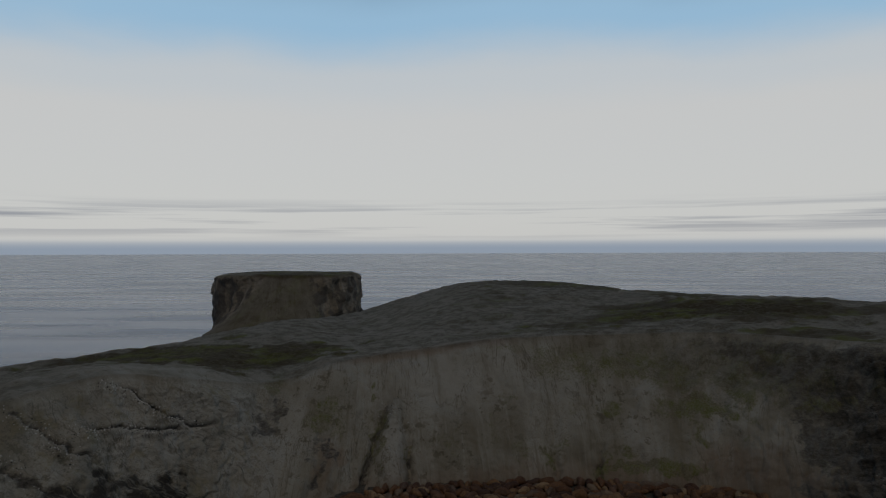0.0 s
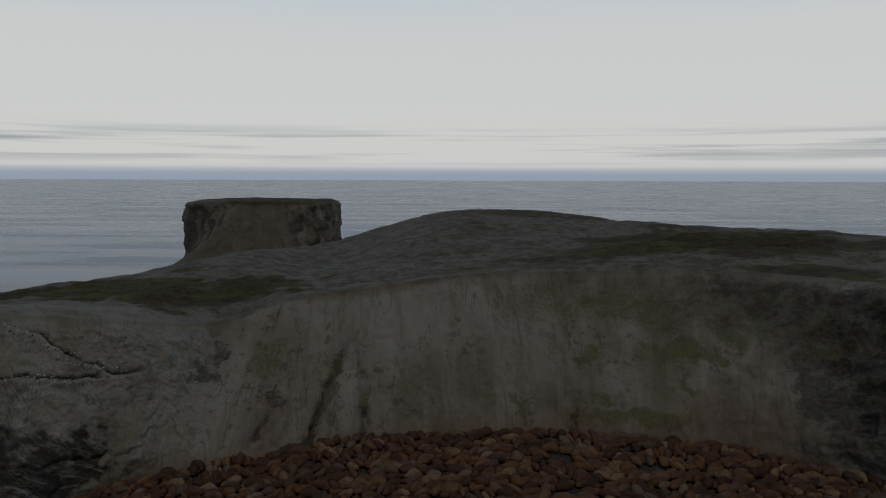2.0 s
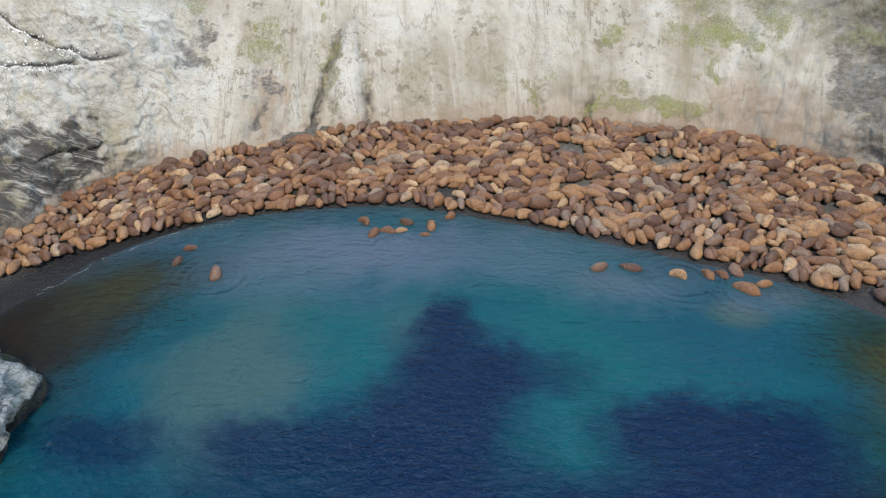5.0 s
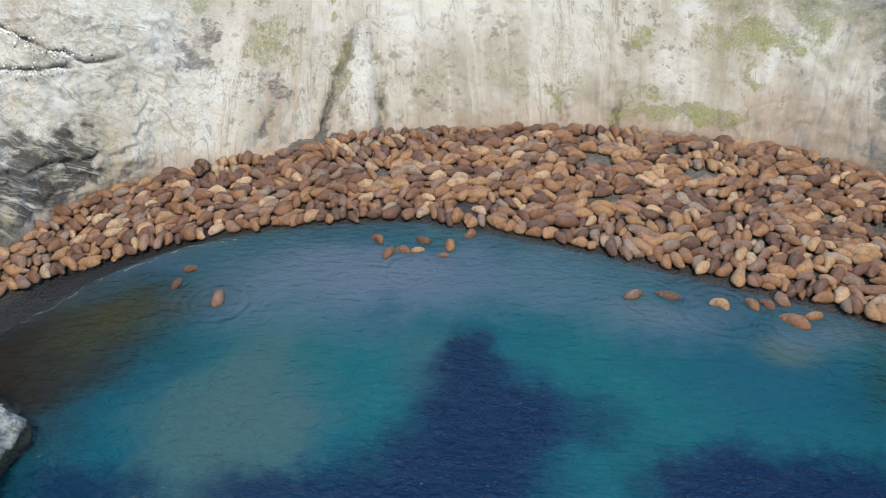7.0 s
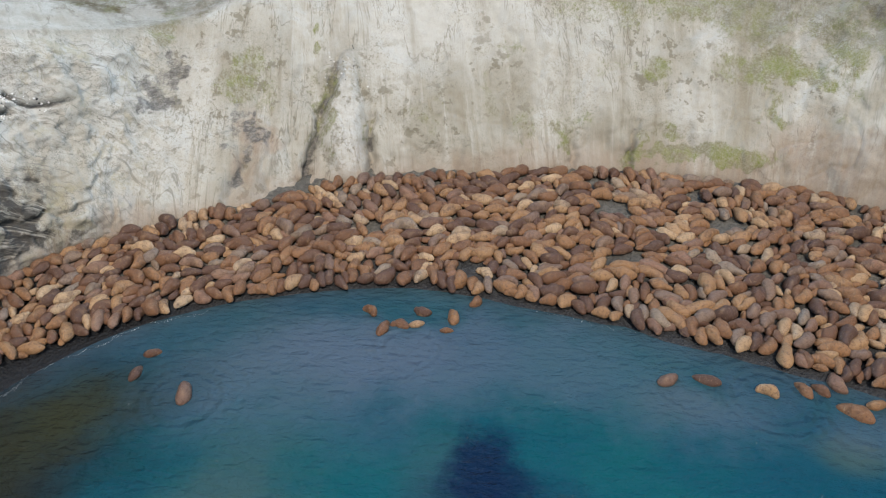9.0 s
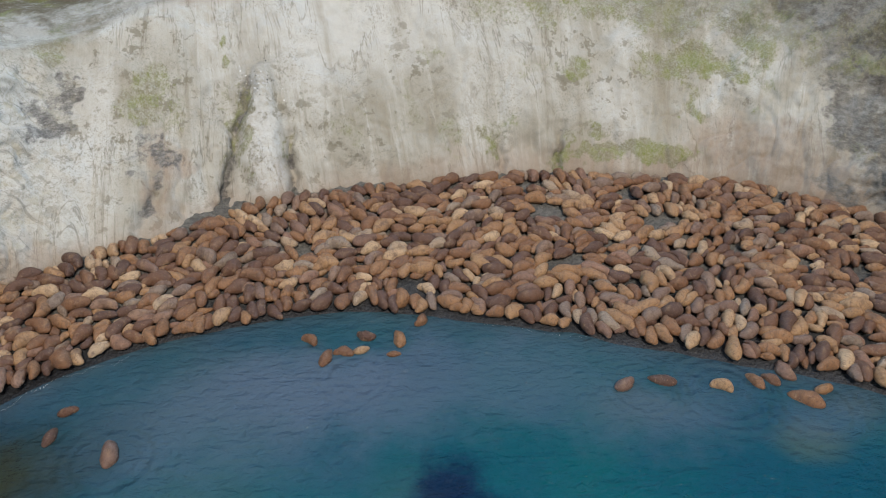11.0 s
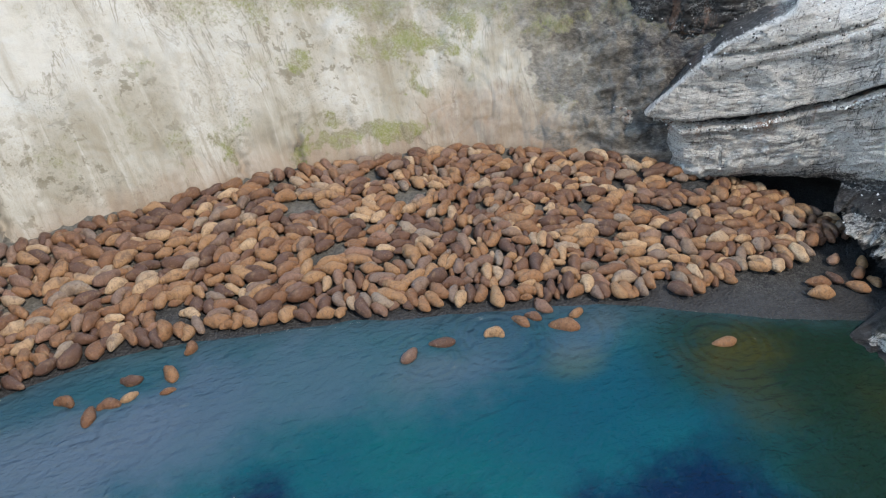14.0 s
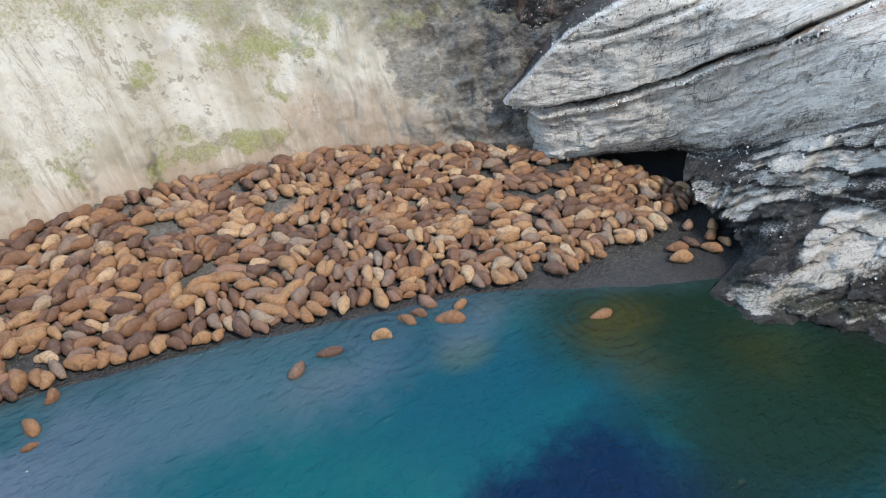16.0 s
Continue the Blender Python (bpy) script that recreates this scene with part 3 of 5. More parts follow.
SEA_TEAL, SEA_BLUE, SEA_DEEP = (0.002, 0.066, 0.075), (0.002, 0.050, 0.074), (0.0003, 0.0092, 0.032)
SEA_SAND, SEA_SHORE, SEA_ROCK_MIRROR = (0.034, 0.072, 0.072), (0.054, 0.064, 0.080), (0.0055, 0.0165, 0.0085)
SEA_MILK, SEA_MURK_MIRROR = (0.074, 0.100, 0.134), (0.012, 0.0095, 0.006)
MILK = [(-6, 76, 9, 5, 0.85), (8, 74, 10, 4.5, 0.50), (-12, 70, 7, 5, 0.45), (-20, 72, 6, 5, 0.45), (21, 70, 6, 3, 0.5), (33, 68, 3.5, 2, 0.4)]
OLIVE = [(-28.5, 68.5, 4.0, 3.5, 0.45), (-31, 64, 3.5, 3.5, 0.3), (43.5, 60.2, 4.2, 2.6, 0.7), (40.5, 55.5, 3.0, 2.5, 0.35), (51, 49, 4, 3, 0.25)]
MURK_MIRROR = [(-36, 58, 8, 12, 1.0), (-30, 65.5, 6.5, 6, 0.7), (-23, 71, 4, 4, 0.25), (61, 47, 4, 6, 0.7)]
SHOALS = [(-15, 56, 6, 9, 0.9), (-13, 75, 7, 6, 0.6), (30.5, 66, 2.6, 1.8, 1), (36.2, 69, 2, 1.3, 0.8), (45, 58.5, 4.2, 2.2, 0.9), (18.8, 70.8, 4, 2, 0.6), (0, 63, 3, 4, 0.4)]
WEED = [(2.8, 64.0, 2.8, 3.6, 0.95), (4.2, 57.6, 6.0, 5.4, 0.97), (1.5, 50, 7.6, 6.8, 0.97), (-9, 48.5, 7.0, 3.4, 0.9), (10.9, 57.5, 4.5, 3.0, 0.6), (21.5, 51.5, 6.8, 4.0, 0.97), (29.5, 50.5, 4.8, 3.6, 0.97), (26.0, 45.5, 10, 4.5, 0.95), (-23, 48.5, 5, 2.8, 0.8), (9, 41, 32, 6.5, 0.95), (33.5, 53.0, 3.6, 2.6, 0.45)]
RINGS = [(26.4, 71.6, 1.0, 9), (19.8, 72.6, 0.8, 5), (43.4, 61.4, 1.1, 9), (32.6, 69.4, 1.2, 9), (-20.8, 69.8, 1.0, 7), (-3.2, 76.2, 0.9, 5)]
# where the outcrop's reflection is painted on the water
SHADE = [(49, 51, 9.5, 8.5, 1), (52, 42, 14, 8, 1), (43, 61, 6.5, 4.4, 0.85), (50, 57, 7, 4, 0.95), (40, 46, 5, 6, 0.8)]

M_CLIFF = cliff_material()
M_SLAB = rock_material("grey layered rock", (0.74, 0.70, 0.645), (0.60, 0.56, 0.51), (0.040, 0.037, 0.035), True, (0.74, 0.70, 0.655))
M_LEFT = rock_material("pale sea rock", (0.52, 0.52, 0.50), (0.34, 0.335, 0.315), (0.05, 0.05, 0.05), False)
M_GRAVEL = gravel_material()
M_WALRUS_FORM, M_WALRUS_FORMS = walrus_form_material(False), walrus_form_material(True)
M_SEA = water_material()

# ---------------------------------------------------------------- the lie of the land
# stations run round the cove from its near left side to its near right side
FOOT = [(-47, 40), (-48, 62), (-42.6, 74.2), (-38.6, 84.4), (-31.8, 90.6), (-21.2, 95.9), (-11.4, 101.5), (0, 103.6), (11, 105.4), (22, 105.5), (33, 104), (41, 102), (49, 97), (56, 91.5), (63, 85), (80, 80), (86, 60), (84, 40)]
RIM = [(-62, 40, 17), (-61, 66, 20), (-52, 88, 22.5), (-42, 95, 21), (-33, 110, 17.6), (-23, 118, 19.8), (-15, 122, 20.7), (-3, 126, 21.7), (8, 127, 23), (22, 128, 23.6), (37, 128, 24), (48, 124, 24.5), (58, 115, 24.5), (66, 104, 25), (76, 95, 25), (90, 86, 25), (96, 58, 25), (94, 36, 25)]
CREST = [(-120, 50, 17), (-115, 85, 18), (-85, 120, 18), (-70, 140, 18.6), (-57, 155, 19.2), (-48, 185, 19.4), (-38, 236, 17.2), (-4, 248, 27.3), (29, 248, 27.7), (51, 215, 26.6), (66, 168, 28.2), (86, 155, 27.8), (105, 140, 27.5), (125, 120, 27), (135, 95, 27), (140, 70, 27), (140, 40, 27), (140, 10, 27)]
FAR = [(-170, 60, 4), (-160, 105, 4), (-125, 150, 5), (-108, 190, 5), (-105, 240, 6), (-95, 275, 7), (-60, 295, 8), (-12, 320, 10), (36, 325, 11), (80, 300, 12), (118, 250, 15), (160, 220, 18), (200, 190, 18), (220, 150, 18), (230, 110, 18), (232, 70, 18), (232, 30, 18), (232, -10, 18)]
SHORE = [(-41, 40), (-40.5, 58), (-37.3, 66), (-33.2, 73), (-27.5, 78.2), (-19.8, 82), (-11, 84.2), (-3, 84.8), (5.8, 82.6), (14.5, 80.2), (23.4, 76.5), (32.6, 73.1), (39.8, 69.4), (47, 63.9), (53.5, 59.7), (58, 56.7), (62, 53), (66, 40)]
NST = len(FOOT) - 1
FOOT_Z = 2.6


LEFT_LEDGES = [(-48, -38.5, 20.4, 14.4), (-48.4, -41, 16.6, 14.7), (-55.4, -48.3, 19.4, 13.9), (-55.2, -50.2, 16.0, 11.8), (-50, -36, 9.6, 5.4)]


def lobes(P, spots):
    """Where growth or bare rock lies on the cliff: soft-edged patches round (x, z, half width, half height, weight)."""
    warp = np.stack([fbm(P * 0.35, 4, 0.6, 31), fbm(P * 0.35, 4, 0.6, 47)], -1)
    out = np.zeros(P.shape[:2])
    for x, z, rx, rz, wgt in spots:
        d = np.hypot((P[..., 0] + 2.2 * warp[..., 0] - x) / rx, (P[..., 2] + 1.6 * warp[..., 1] - z) / rz)
        out = np.maximum(out, wgt * sstep(1.6, 0.35, d))
    return out


def build_cliff():
    nu, nf, npl, nb = 900, 170, 90, 30
    foot, rim, crest, far = (spline(c, nu) for c in (FOOT, RIM, CREST, FAR))
    st = np.linspace(0, NST, nu)
    foot = np.column_stack([foot, np.full(nu, FOOT_Z)])
    # face: foot to rim, the toe carried on below the beach
    v = np.linspace(-0.12, 1, nf)[None, :, None]
    hz = np.where(v < 0, v * 0.5, np.clip(v, 0, 1) ** 1.12)
    face = foot[:, None, :2] + (rim - foot)[:, None, :2] * hz
    fz = foot[:, None, 2:] + (rim - foot)[:, None, 2:] * np.where(v < 0, v * 1.2, np.clip(v, 0, 1) ** 0.94)
    face = np.concatenate([face, fz], -1)
    w = np.linspace(0, 1, npl + 1)[1:][None, :, None]
    top = rim[:, None] + (crest - rim)[:, None] * w
    top[..., 2] = rim[:, None, 2] + (crest - rim)[:, None, 2] * sstep(0, 1, w[..., 0]) ** 0.9
    w = np.linspace(0, 1, 50)[1:][None, :, None]
    back = crest[:, None] + (far - crest)[:, None] * w
    back[..., 2] = crest[:, None, 2] + (far - crest)[:, None, 2] * sstep(0, 1, w[..., 0])
    w = np.linspace(0, 1, nb)[1:][None, :, None]
    out = far[:, None] + (far - crest)[:, None] * np.array([0.35, 0.35, 0]) * w
    out[..., 2] = far[:, None, 2] + (-8 - far[:, None, 2]) * sstep(0, 1, w[..., 0])
    P = np.concatenate([face, top, back, out], 1)
    S = np.broadcast_to(st[:, None], P.shape[:2])
    V = np.zeros(P.shape[:2]); V[:, :nf] = np.linspace(-0.12, 1, nf)[None]; V[:, nf:] = 1 + np.linspace(0, 3, P.shape[1] - nf)[None]
    onface = sstep(-0.1, 0.12, V) * sstep(1.04, 0.88, V)
    land = sstep(1.0, 1.08, V)
    left, right = sstep(4.6, 3.6, S), sstep(11.9, 13.2, S)
    rocky = np.maximum(left, right)
    nrm = normals_of(P)
    nrm *= np.sign(nrm[..., 2:] + 1e-6)
    Q = P.copy()
    # slow bulges and hollows, downslope rills, broken bedding on the rocky flanks
    d = 1.5 * fbm(P * 0.07, 3, 0.5, 3) * onface
    rill = np.stack([P[..., 0] * 0.42, P[..., 1] * 0.42, P[..., 2] * 0.06], -1)
    d += (0.48 * fbm(rill, 5, 0.55, 9) - 0.5 * np.clip(0.22 - np.abs(fbm(rill * 0.8, 2, 0.5, 12)), 0, 1) * 2.2 * sstep(0.75, 0.25, V)) * onface
    d += (0.11 * fbm(P * 0.9, 4, 0.55, 5)) * onface * (1 + right - 0.6 * left)
    bed = P[..., 2] - 0.22 * P[..., 0] * np.where(S < 8, -1, 0.4) + 0.12 * P[..., 1] + 1.0 * fbm(P * 0.12, 3, 0.5, 21)
    step = (bed / 2.3) % 1.0
    d += np.maximum(0.26 * left, right) * onface * (0.45 * sstep(0.0, 0.85, step) - 0.5 * sstep(0.86, 1.0, step) + 1.5 * ridged(P * 0.15, 5, 0.55, 25) + 0.9 * blocks(np.stack([P[..., 0] * 0.33, P[..., 1] * 0.33, bed * 0.6], -1), 26) + 0.5 * fbm(np.stack([P[..., 0] * 0.3, P[..., 1] * 0.3, bed * 0.8], -1), 4, 0.6, 29))
    # the pale rib between two gullies
    rib = np.exp(-((P[..., 0] + 12.2 + 0.22 * (P[..., 2] - 6)) / 2.0) ** 4) * sstep(14.5, 11.5, P[..., 2]) * onface
    d += 1.5 * rib
    gully_shade = np.zeros(P.shape[:2])
    stray = 0.55 * fbm(P * 0.45, 4, 0.6, 47)
    for x, wid, dep, ztop, lean in ((-15.6, 0.55, 1.4, 15, -0.28), (-9.3, 0.45, 1.3, 10.5, 0.05), (21.8, 0.38, 1.2, 9, -0.12), (14.6, 0.4, 0.8, 7.5, -0.05), (1.5, 0.5, 0.8, 6, -0.25), (-22.6, 0.8, 1.0, 10, -0.3), (9.0, 0.35, 0.5, 5, 0.0), (18.0, 0.3, 0.5, 5, -0.1), (-3.5, 0.4, 0.6, 6, -0.2)):
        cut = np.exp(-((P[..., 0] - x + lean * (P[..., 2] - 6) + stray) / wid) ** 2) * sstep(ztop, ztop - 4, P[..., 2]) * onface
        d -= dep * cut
        gully_shade = np.maximum(gully_shade, min(dep, 1.2) * 0.55 * cut ** 2 * sstep(0.34, 0.60, vnoise(P * 0.55, 49)))
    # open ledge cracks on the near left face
    slot_shade = np.zeros(P.shape[:2])
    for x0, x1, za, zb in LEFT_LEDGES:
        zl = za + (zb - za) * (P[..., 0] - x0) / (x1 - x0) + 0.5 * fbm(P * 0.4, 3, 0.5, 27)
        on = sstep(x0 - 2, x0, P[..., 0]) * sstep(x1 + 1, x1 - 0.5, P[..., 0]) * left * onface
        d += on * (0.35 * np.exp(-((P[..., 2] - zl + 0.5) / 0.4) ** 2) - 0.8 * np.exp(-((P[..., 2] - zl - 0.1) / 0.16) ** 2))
        slot_shade = np.maximum(slot_shade, (0.8 if za > 10 else 0.0) * on * np.exp(-((P[..., 2] - zl - 0.1) / 0.15) ** 2))
    d += left * onface * (0.34 * blocks(np.stack([P[..., 0] * 0.5, P[..., 1] * 0.5, bed * 0.8], -1), 34) + 0.20 * blocks(P * 1.2, 36) + 0.12 * fbm(P * 0.6, 4, 0.6, 38))
    Q += nrm * d[..., None]
    # rolling ground above
    hum = 0.5 * fbm(P * 0.11, 4, 0.5, 40) + 0.25 * fbm(P * 0.5, 3, 0.55, 44)
    Q[..., 2] += hum * land * np.where(V > 3.4, 0.3, 1.0)
    moss = lobes(Q, [(38, 13.4, 5.5, 1.9, 1), (41, 12.4, 3.0, 1.2, 1), (38.8, 8.9, 1.8, 1.4, 0.9), (37.5, 10.6, 1.6, 0.6, 0.7), (27.5, 4.9, 6.0, 0.9, 1), (34, 4.4, 5, 0.8, 0.9), (26.5, 7.0, 3.0, 0.5, 0.8), (21.6, 5.4, 0.7, 2.6, 0.9),
                     (14.1, 5.8, 1.0, 2.4, 0.9), (9.1, 6.2, 2.8, 1.8, 0.5), (46, 15.2, 2.6, 2.0, 0.8), (45, 12, 2.2, 1.6, 0.5), (24.8, 12.0, 2.0, 1.5, 0.75), (20.5, 12.6, 2.6, 0.8, 0.45), (-16.2, 14.5, 0.9, 0.8, 1), (-15.2, 9.0, 0.8, 3.6, 0.75),
                     (-24.2, 13.0, 2.2, 2.4, 0.65), (-9.6, 7.4, 0.45, 2.4, 0.7), (6.4, 14.2, 1.6, 1.0, 0.55), (53, 21, 2.6, 1.6, 0.9), (50.3, 17.2, 1.8, 1.6, 0.8), (56.8, 16.0, 2.6, 0.9, 1.0), (54.7, 14.2, 2.0, 0.8, 0.8), (-32, 17, 2.2, 1.4, 0.7), (52, 8.2, 1.4, 1.4, 0.4), (30, 19, 5, 2.2, 0.75), (38, 17.6, 6, 2.0, 0.75), (47, 18.6, 4, 2.5, 0.85), (22, 17.5, 3, 2.0, 0.6), (-21, 11, 1.2, 3.0, 0.5), (4, 9.5, 1.5, 2.2, 0.5), (-3, 7.5, 1.0, 2.5, 0.5), (15, 8, 2.0, 1.5, 0.5)])
    high = sstep(13.5, 18.5, Q[..., 2]) * onface * sstep(6.3, 7.6, S) * sstep(0.35, 0.62, vnoise(np.stack([Q[..., 0] * 0.28, Q[..., 1] * 0.28, Q[..., 2] * 0.07], -1), 61))
    moss = np.maximum(moss, 0.55 * high)
    edge = sstep(0.90, 0.97, V) * sstep(1.05, 1.0, V) * sstep(4.8, 5.6, S) * sstep(8.3, 7.6, S)
    pale = lobes(Q, [(-2, 17, 14, 5, 0.9), (-12.6, 8.6, 1.9, 4.0, 0.9), (30, 9, 4, 3, 0.5), (33, 18, 2.4, 5, 0.8), (7, 20, 1.6, 3.5, 0.9), (15.3, 21, 1.1, 2.0, 0.9), (-30, 11, 6, 5, 0.7), (-42, 15, 7, 5, 1.0), (-46, 19, 6, 4, 1.0), (15, 11, 5, 3, 0.5), (43, 9, 4, 3, 0.3)]) * onface
    rust = 0.7 * edge + sstep(0.17, 0.0, V + 0.06 * fbm(P * 0.3, 3, 0.5, 71)) * sstep(-0.11, -0.05, V) * 0.75 + lobes(Q, [(46, 5.4, 8, 3.2, 0.8), (-22, 7.5, 1.4, 2.6, 0.7)]) * onface
    # mostly dark rock; the (72, 4) lobe paints shade on the cave wall
    dark = lobes(Q, [(58, 19.5, 7, 4.5, 1.0), (52, 20.5, 4.5, 4.0, 0.62), (47, 23, 5, 2.2, 0.45), (58.5, 6, 3.8, 4.5, 0.9), (54, 9.5, 2.2, 3.2, 0.62), (58.9, 12, 3.1, 6.5, 0.95), (57.3, 17, 3.6, 4.6, 1.0), (64, 19, 6, 7, 0.85), (66, 12, 8, 9, 0.95), (72, 4, 11, 7, 1), (52.8, 11.5, 1.6, 1.8, 0.6), (50.5, 4.6, 2.2, 1.2, 0.55), (55.5, 5.5, 2.6, 2.6, 0.6), 
                     (-24.0, 9.8, 1.0, 2.5, 0.35), (-32.4, 12.2, 1.5, 1.0, 0.5), (-31.2, 13.4, 0.8, 2.0, 0.4), (-22.0, 8.4, 0.7, 1.2, 0.4)]) * onface
    # shade painted into ledge slots and gully floors joins the dark rock
    dark = np.maximum(dark, np.maximum(slot_shade, gully_shade))
    patch = sstep(0.36, 0.60, vnoise(Q * np.array([0.045, 0.06, 0.05]), 81) + 0.12 * fbm(Q * 0.4, 3, 0.6, 83))
    inland = np.exp(-(((Q[..., 0] + 54) / 25) ** 2 + ((Q[..., 1] - 131) / 16) ** 2))
    lip = np.exp(-(((Q[..., 0] - 4) / 24) ** 2 + ((Q[..., 1] - 139) / 6) ** 2)) + np.exp(-(((Q[..., 0] - 62) / 40) ** 2 + ((Q[..., 1] - 152) / 20) ** 2))
    turf = land * np.clip(sstep(0.22, 0.42, inland + 0.42 * fbm(Q * 0.14, 5, 0.65, 85)) + 0.9 * patch * sstep(0.25, 0.6, lip) + 0.75 * sstep(0.50, 0.62, vnoise(Q * np.array([0.05, 0.10, 0.05]), 95) + 0.20 * fbm(Q * 0.5, 4, 0.6, 96)) * sstep(-10, 25, Q[..., 0]), 0, 1)
    scree = sstep(0.94, 1.02, V) * (0.85 - 0.55 * np.exp(-(((Q[..., 0] + 45) / 22) ** 2 + ((Q[..., 1] - 100) / 14) ** 2)))
    # the same colour makes the upper right face and right foot darker
    scree = np.maximum(scree, onface * lobes(Q, [(50, 20.5, 17, 4.6, 0.7), (56, 14, 5, 6, 0.5), (52, 5.5, 6.5, 3.2, 0.5), (44, 3.8, 6, 1.6, 0.4), (30, 22.5, 10, 2.0, 0.5)]))
    # layered wedge; the widest lobes near x -46 also paint overhang shade
    strata_and_shade = lobes(Q, [(-46, 7, 4.6, 3.6, 1), (-46, 3.6, 5.5, 3.4, 1), (-41.5, 4.4, 3.2, 1.8, 1), (-47, 9.0, 3.6, 2.4, 1), (-43, 7.6, 3.0, 1.7, 1), (-40, 5.8, 2.6, 1.2, 1), (-46, 4.4, 4.6, 2.2, 0.75), (-37.5, 4.4, 2.6, 0.7, 0.8)]) * onface
    run = np.cumsum(np.r_[0, np.hypot(*np.diff(foot[:, :2], axis=0).T)])[:, None] + 0 * S
    climb = np.concatenate([np.zeros((nu, 1)), np.cumsum(np.linalg.norm(np.diff(P, axis=1), axis=-1), axis=1)], 1)
    masks = dict(fall=run / 600, rise=climb / 600, moss=moss, pale=pale, rust=rust, dark=dark, turf=turf, scree=scree, strata_and_shade=strata_and_shade, flank=left * onface, rib=np.clip(rib, 0, 1) * sstep(0.25, 0.5, rib + 0.3 * fbm(P * 0.5, 3, 0.6, 89)),
                 along=np.clip((P[..., 0] + P[..., 1]) / 100, 0, 1), bed=(P[..., 2] + 1.0 * P[..., 0] + 0.6 * fbm(P * 0.2, 4, 0.55, 87) + 75) / 100)
    below = (V[:-1, :-1] < 1.012)
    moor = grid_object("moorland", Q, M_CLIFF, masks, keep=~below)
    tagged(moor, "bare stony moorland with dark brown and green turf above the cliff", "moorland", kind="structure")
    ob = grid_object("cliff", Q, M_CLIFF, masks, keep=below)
    return tagged(ob, "pale grey weathered earth cliff with green moss patches, gullies and dark bedding", "cliff", kind="structure")


def build_beach():
    nu, nv = 500, 70
    foot, shore = spline(FOOT, nu), spline(SHORE, nu)
    v = np.linspace(-0.18, 1.75, nv)[None, :]
    P = np.zeros((nu, nv, 3))
    P[..., :2] = foot[:, None] + (shore - foot)[:, None] * v[..., None]
    P[..., 2] = FOOT_Z * (1 - v) * np.where(v < 1, 1.0, 1.5)
    P[..., 2] += 0.14 * fbm(P * 0.3, 4, 0.5, 90) * (0.25 + 0.75 * sstep(0.95, 0.75, v))
    st = np.linspace(0, NST, nu)[:, None]
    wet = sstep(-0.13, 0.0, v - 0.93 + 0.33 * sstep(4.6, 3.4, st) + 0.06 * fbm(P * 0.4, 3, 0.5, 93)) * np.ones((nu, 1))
    silt = sstep(0.8, 0.5, v) * (0.35 + 0.65 * sstep(3.2, 5, st)) * (1 - sstep(11.5, 13.2, st))
    # last mask: painted shade on the wet left beach and the cave end
    ob = grid_object("beach", P, M_GRAVEL, dict(wet=wet, silt=silt, gravel_shade=np.maximum(0.9 * wet * sstep(5.2, 3.8, st), 0.6 * sstep(13.6, 15.2, st + 0 * v))))
    return tagged(ob, "dark wet gravel beach at the foot of the cliff", "beach", kind="structure")


def build_sea():
    # dense round the cove, then wide sheets to the horizon, all one mesh
    ax = np.concatenate([-np.geomspace(9000, 130, 14), np.linspace(-110, 110, 180), np.geomspace(130, 9000, 14)])
    ay = ax + 60
    X, Y = np.meshgrid(ax, ay, indexing="ij")
    P = np.stack([X, Y, np.zeros_like(X)], -1)
    shore = spline(SHORE, 160)
    dist = np.full(X.shape, 1e9)
    for x, y in shore:
        dist = np.minimum(dist, np.hypot(X - x, Y - y))
    shallow = np.exp(-dist / 3.2)
    opened = sstep(120, 240, np.hypot(X, Y - 60))
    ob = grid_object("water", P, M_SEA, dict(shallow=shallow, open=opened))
    return tagged(ob, "calm teal and deep blue sea water with light ripples", "sea", kind="structure")


# ---------------------------------------------------------------- layered outcrop on the right side of the cove
WALL = [(53, 100), (59, 89), (64, 82), (70, 73), (73, 63), (73, 52), (74, 40), (78, 25)]


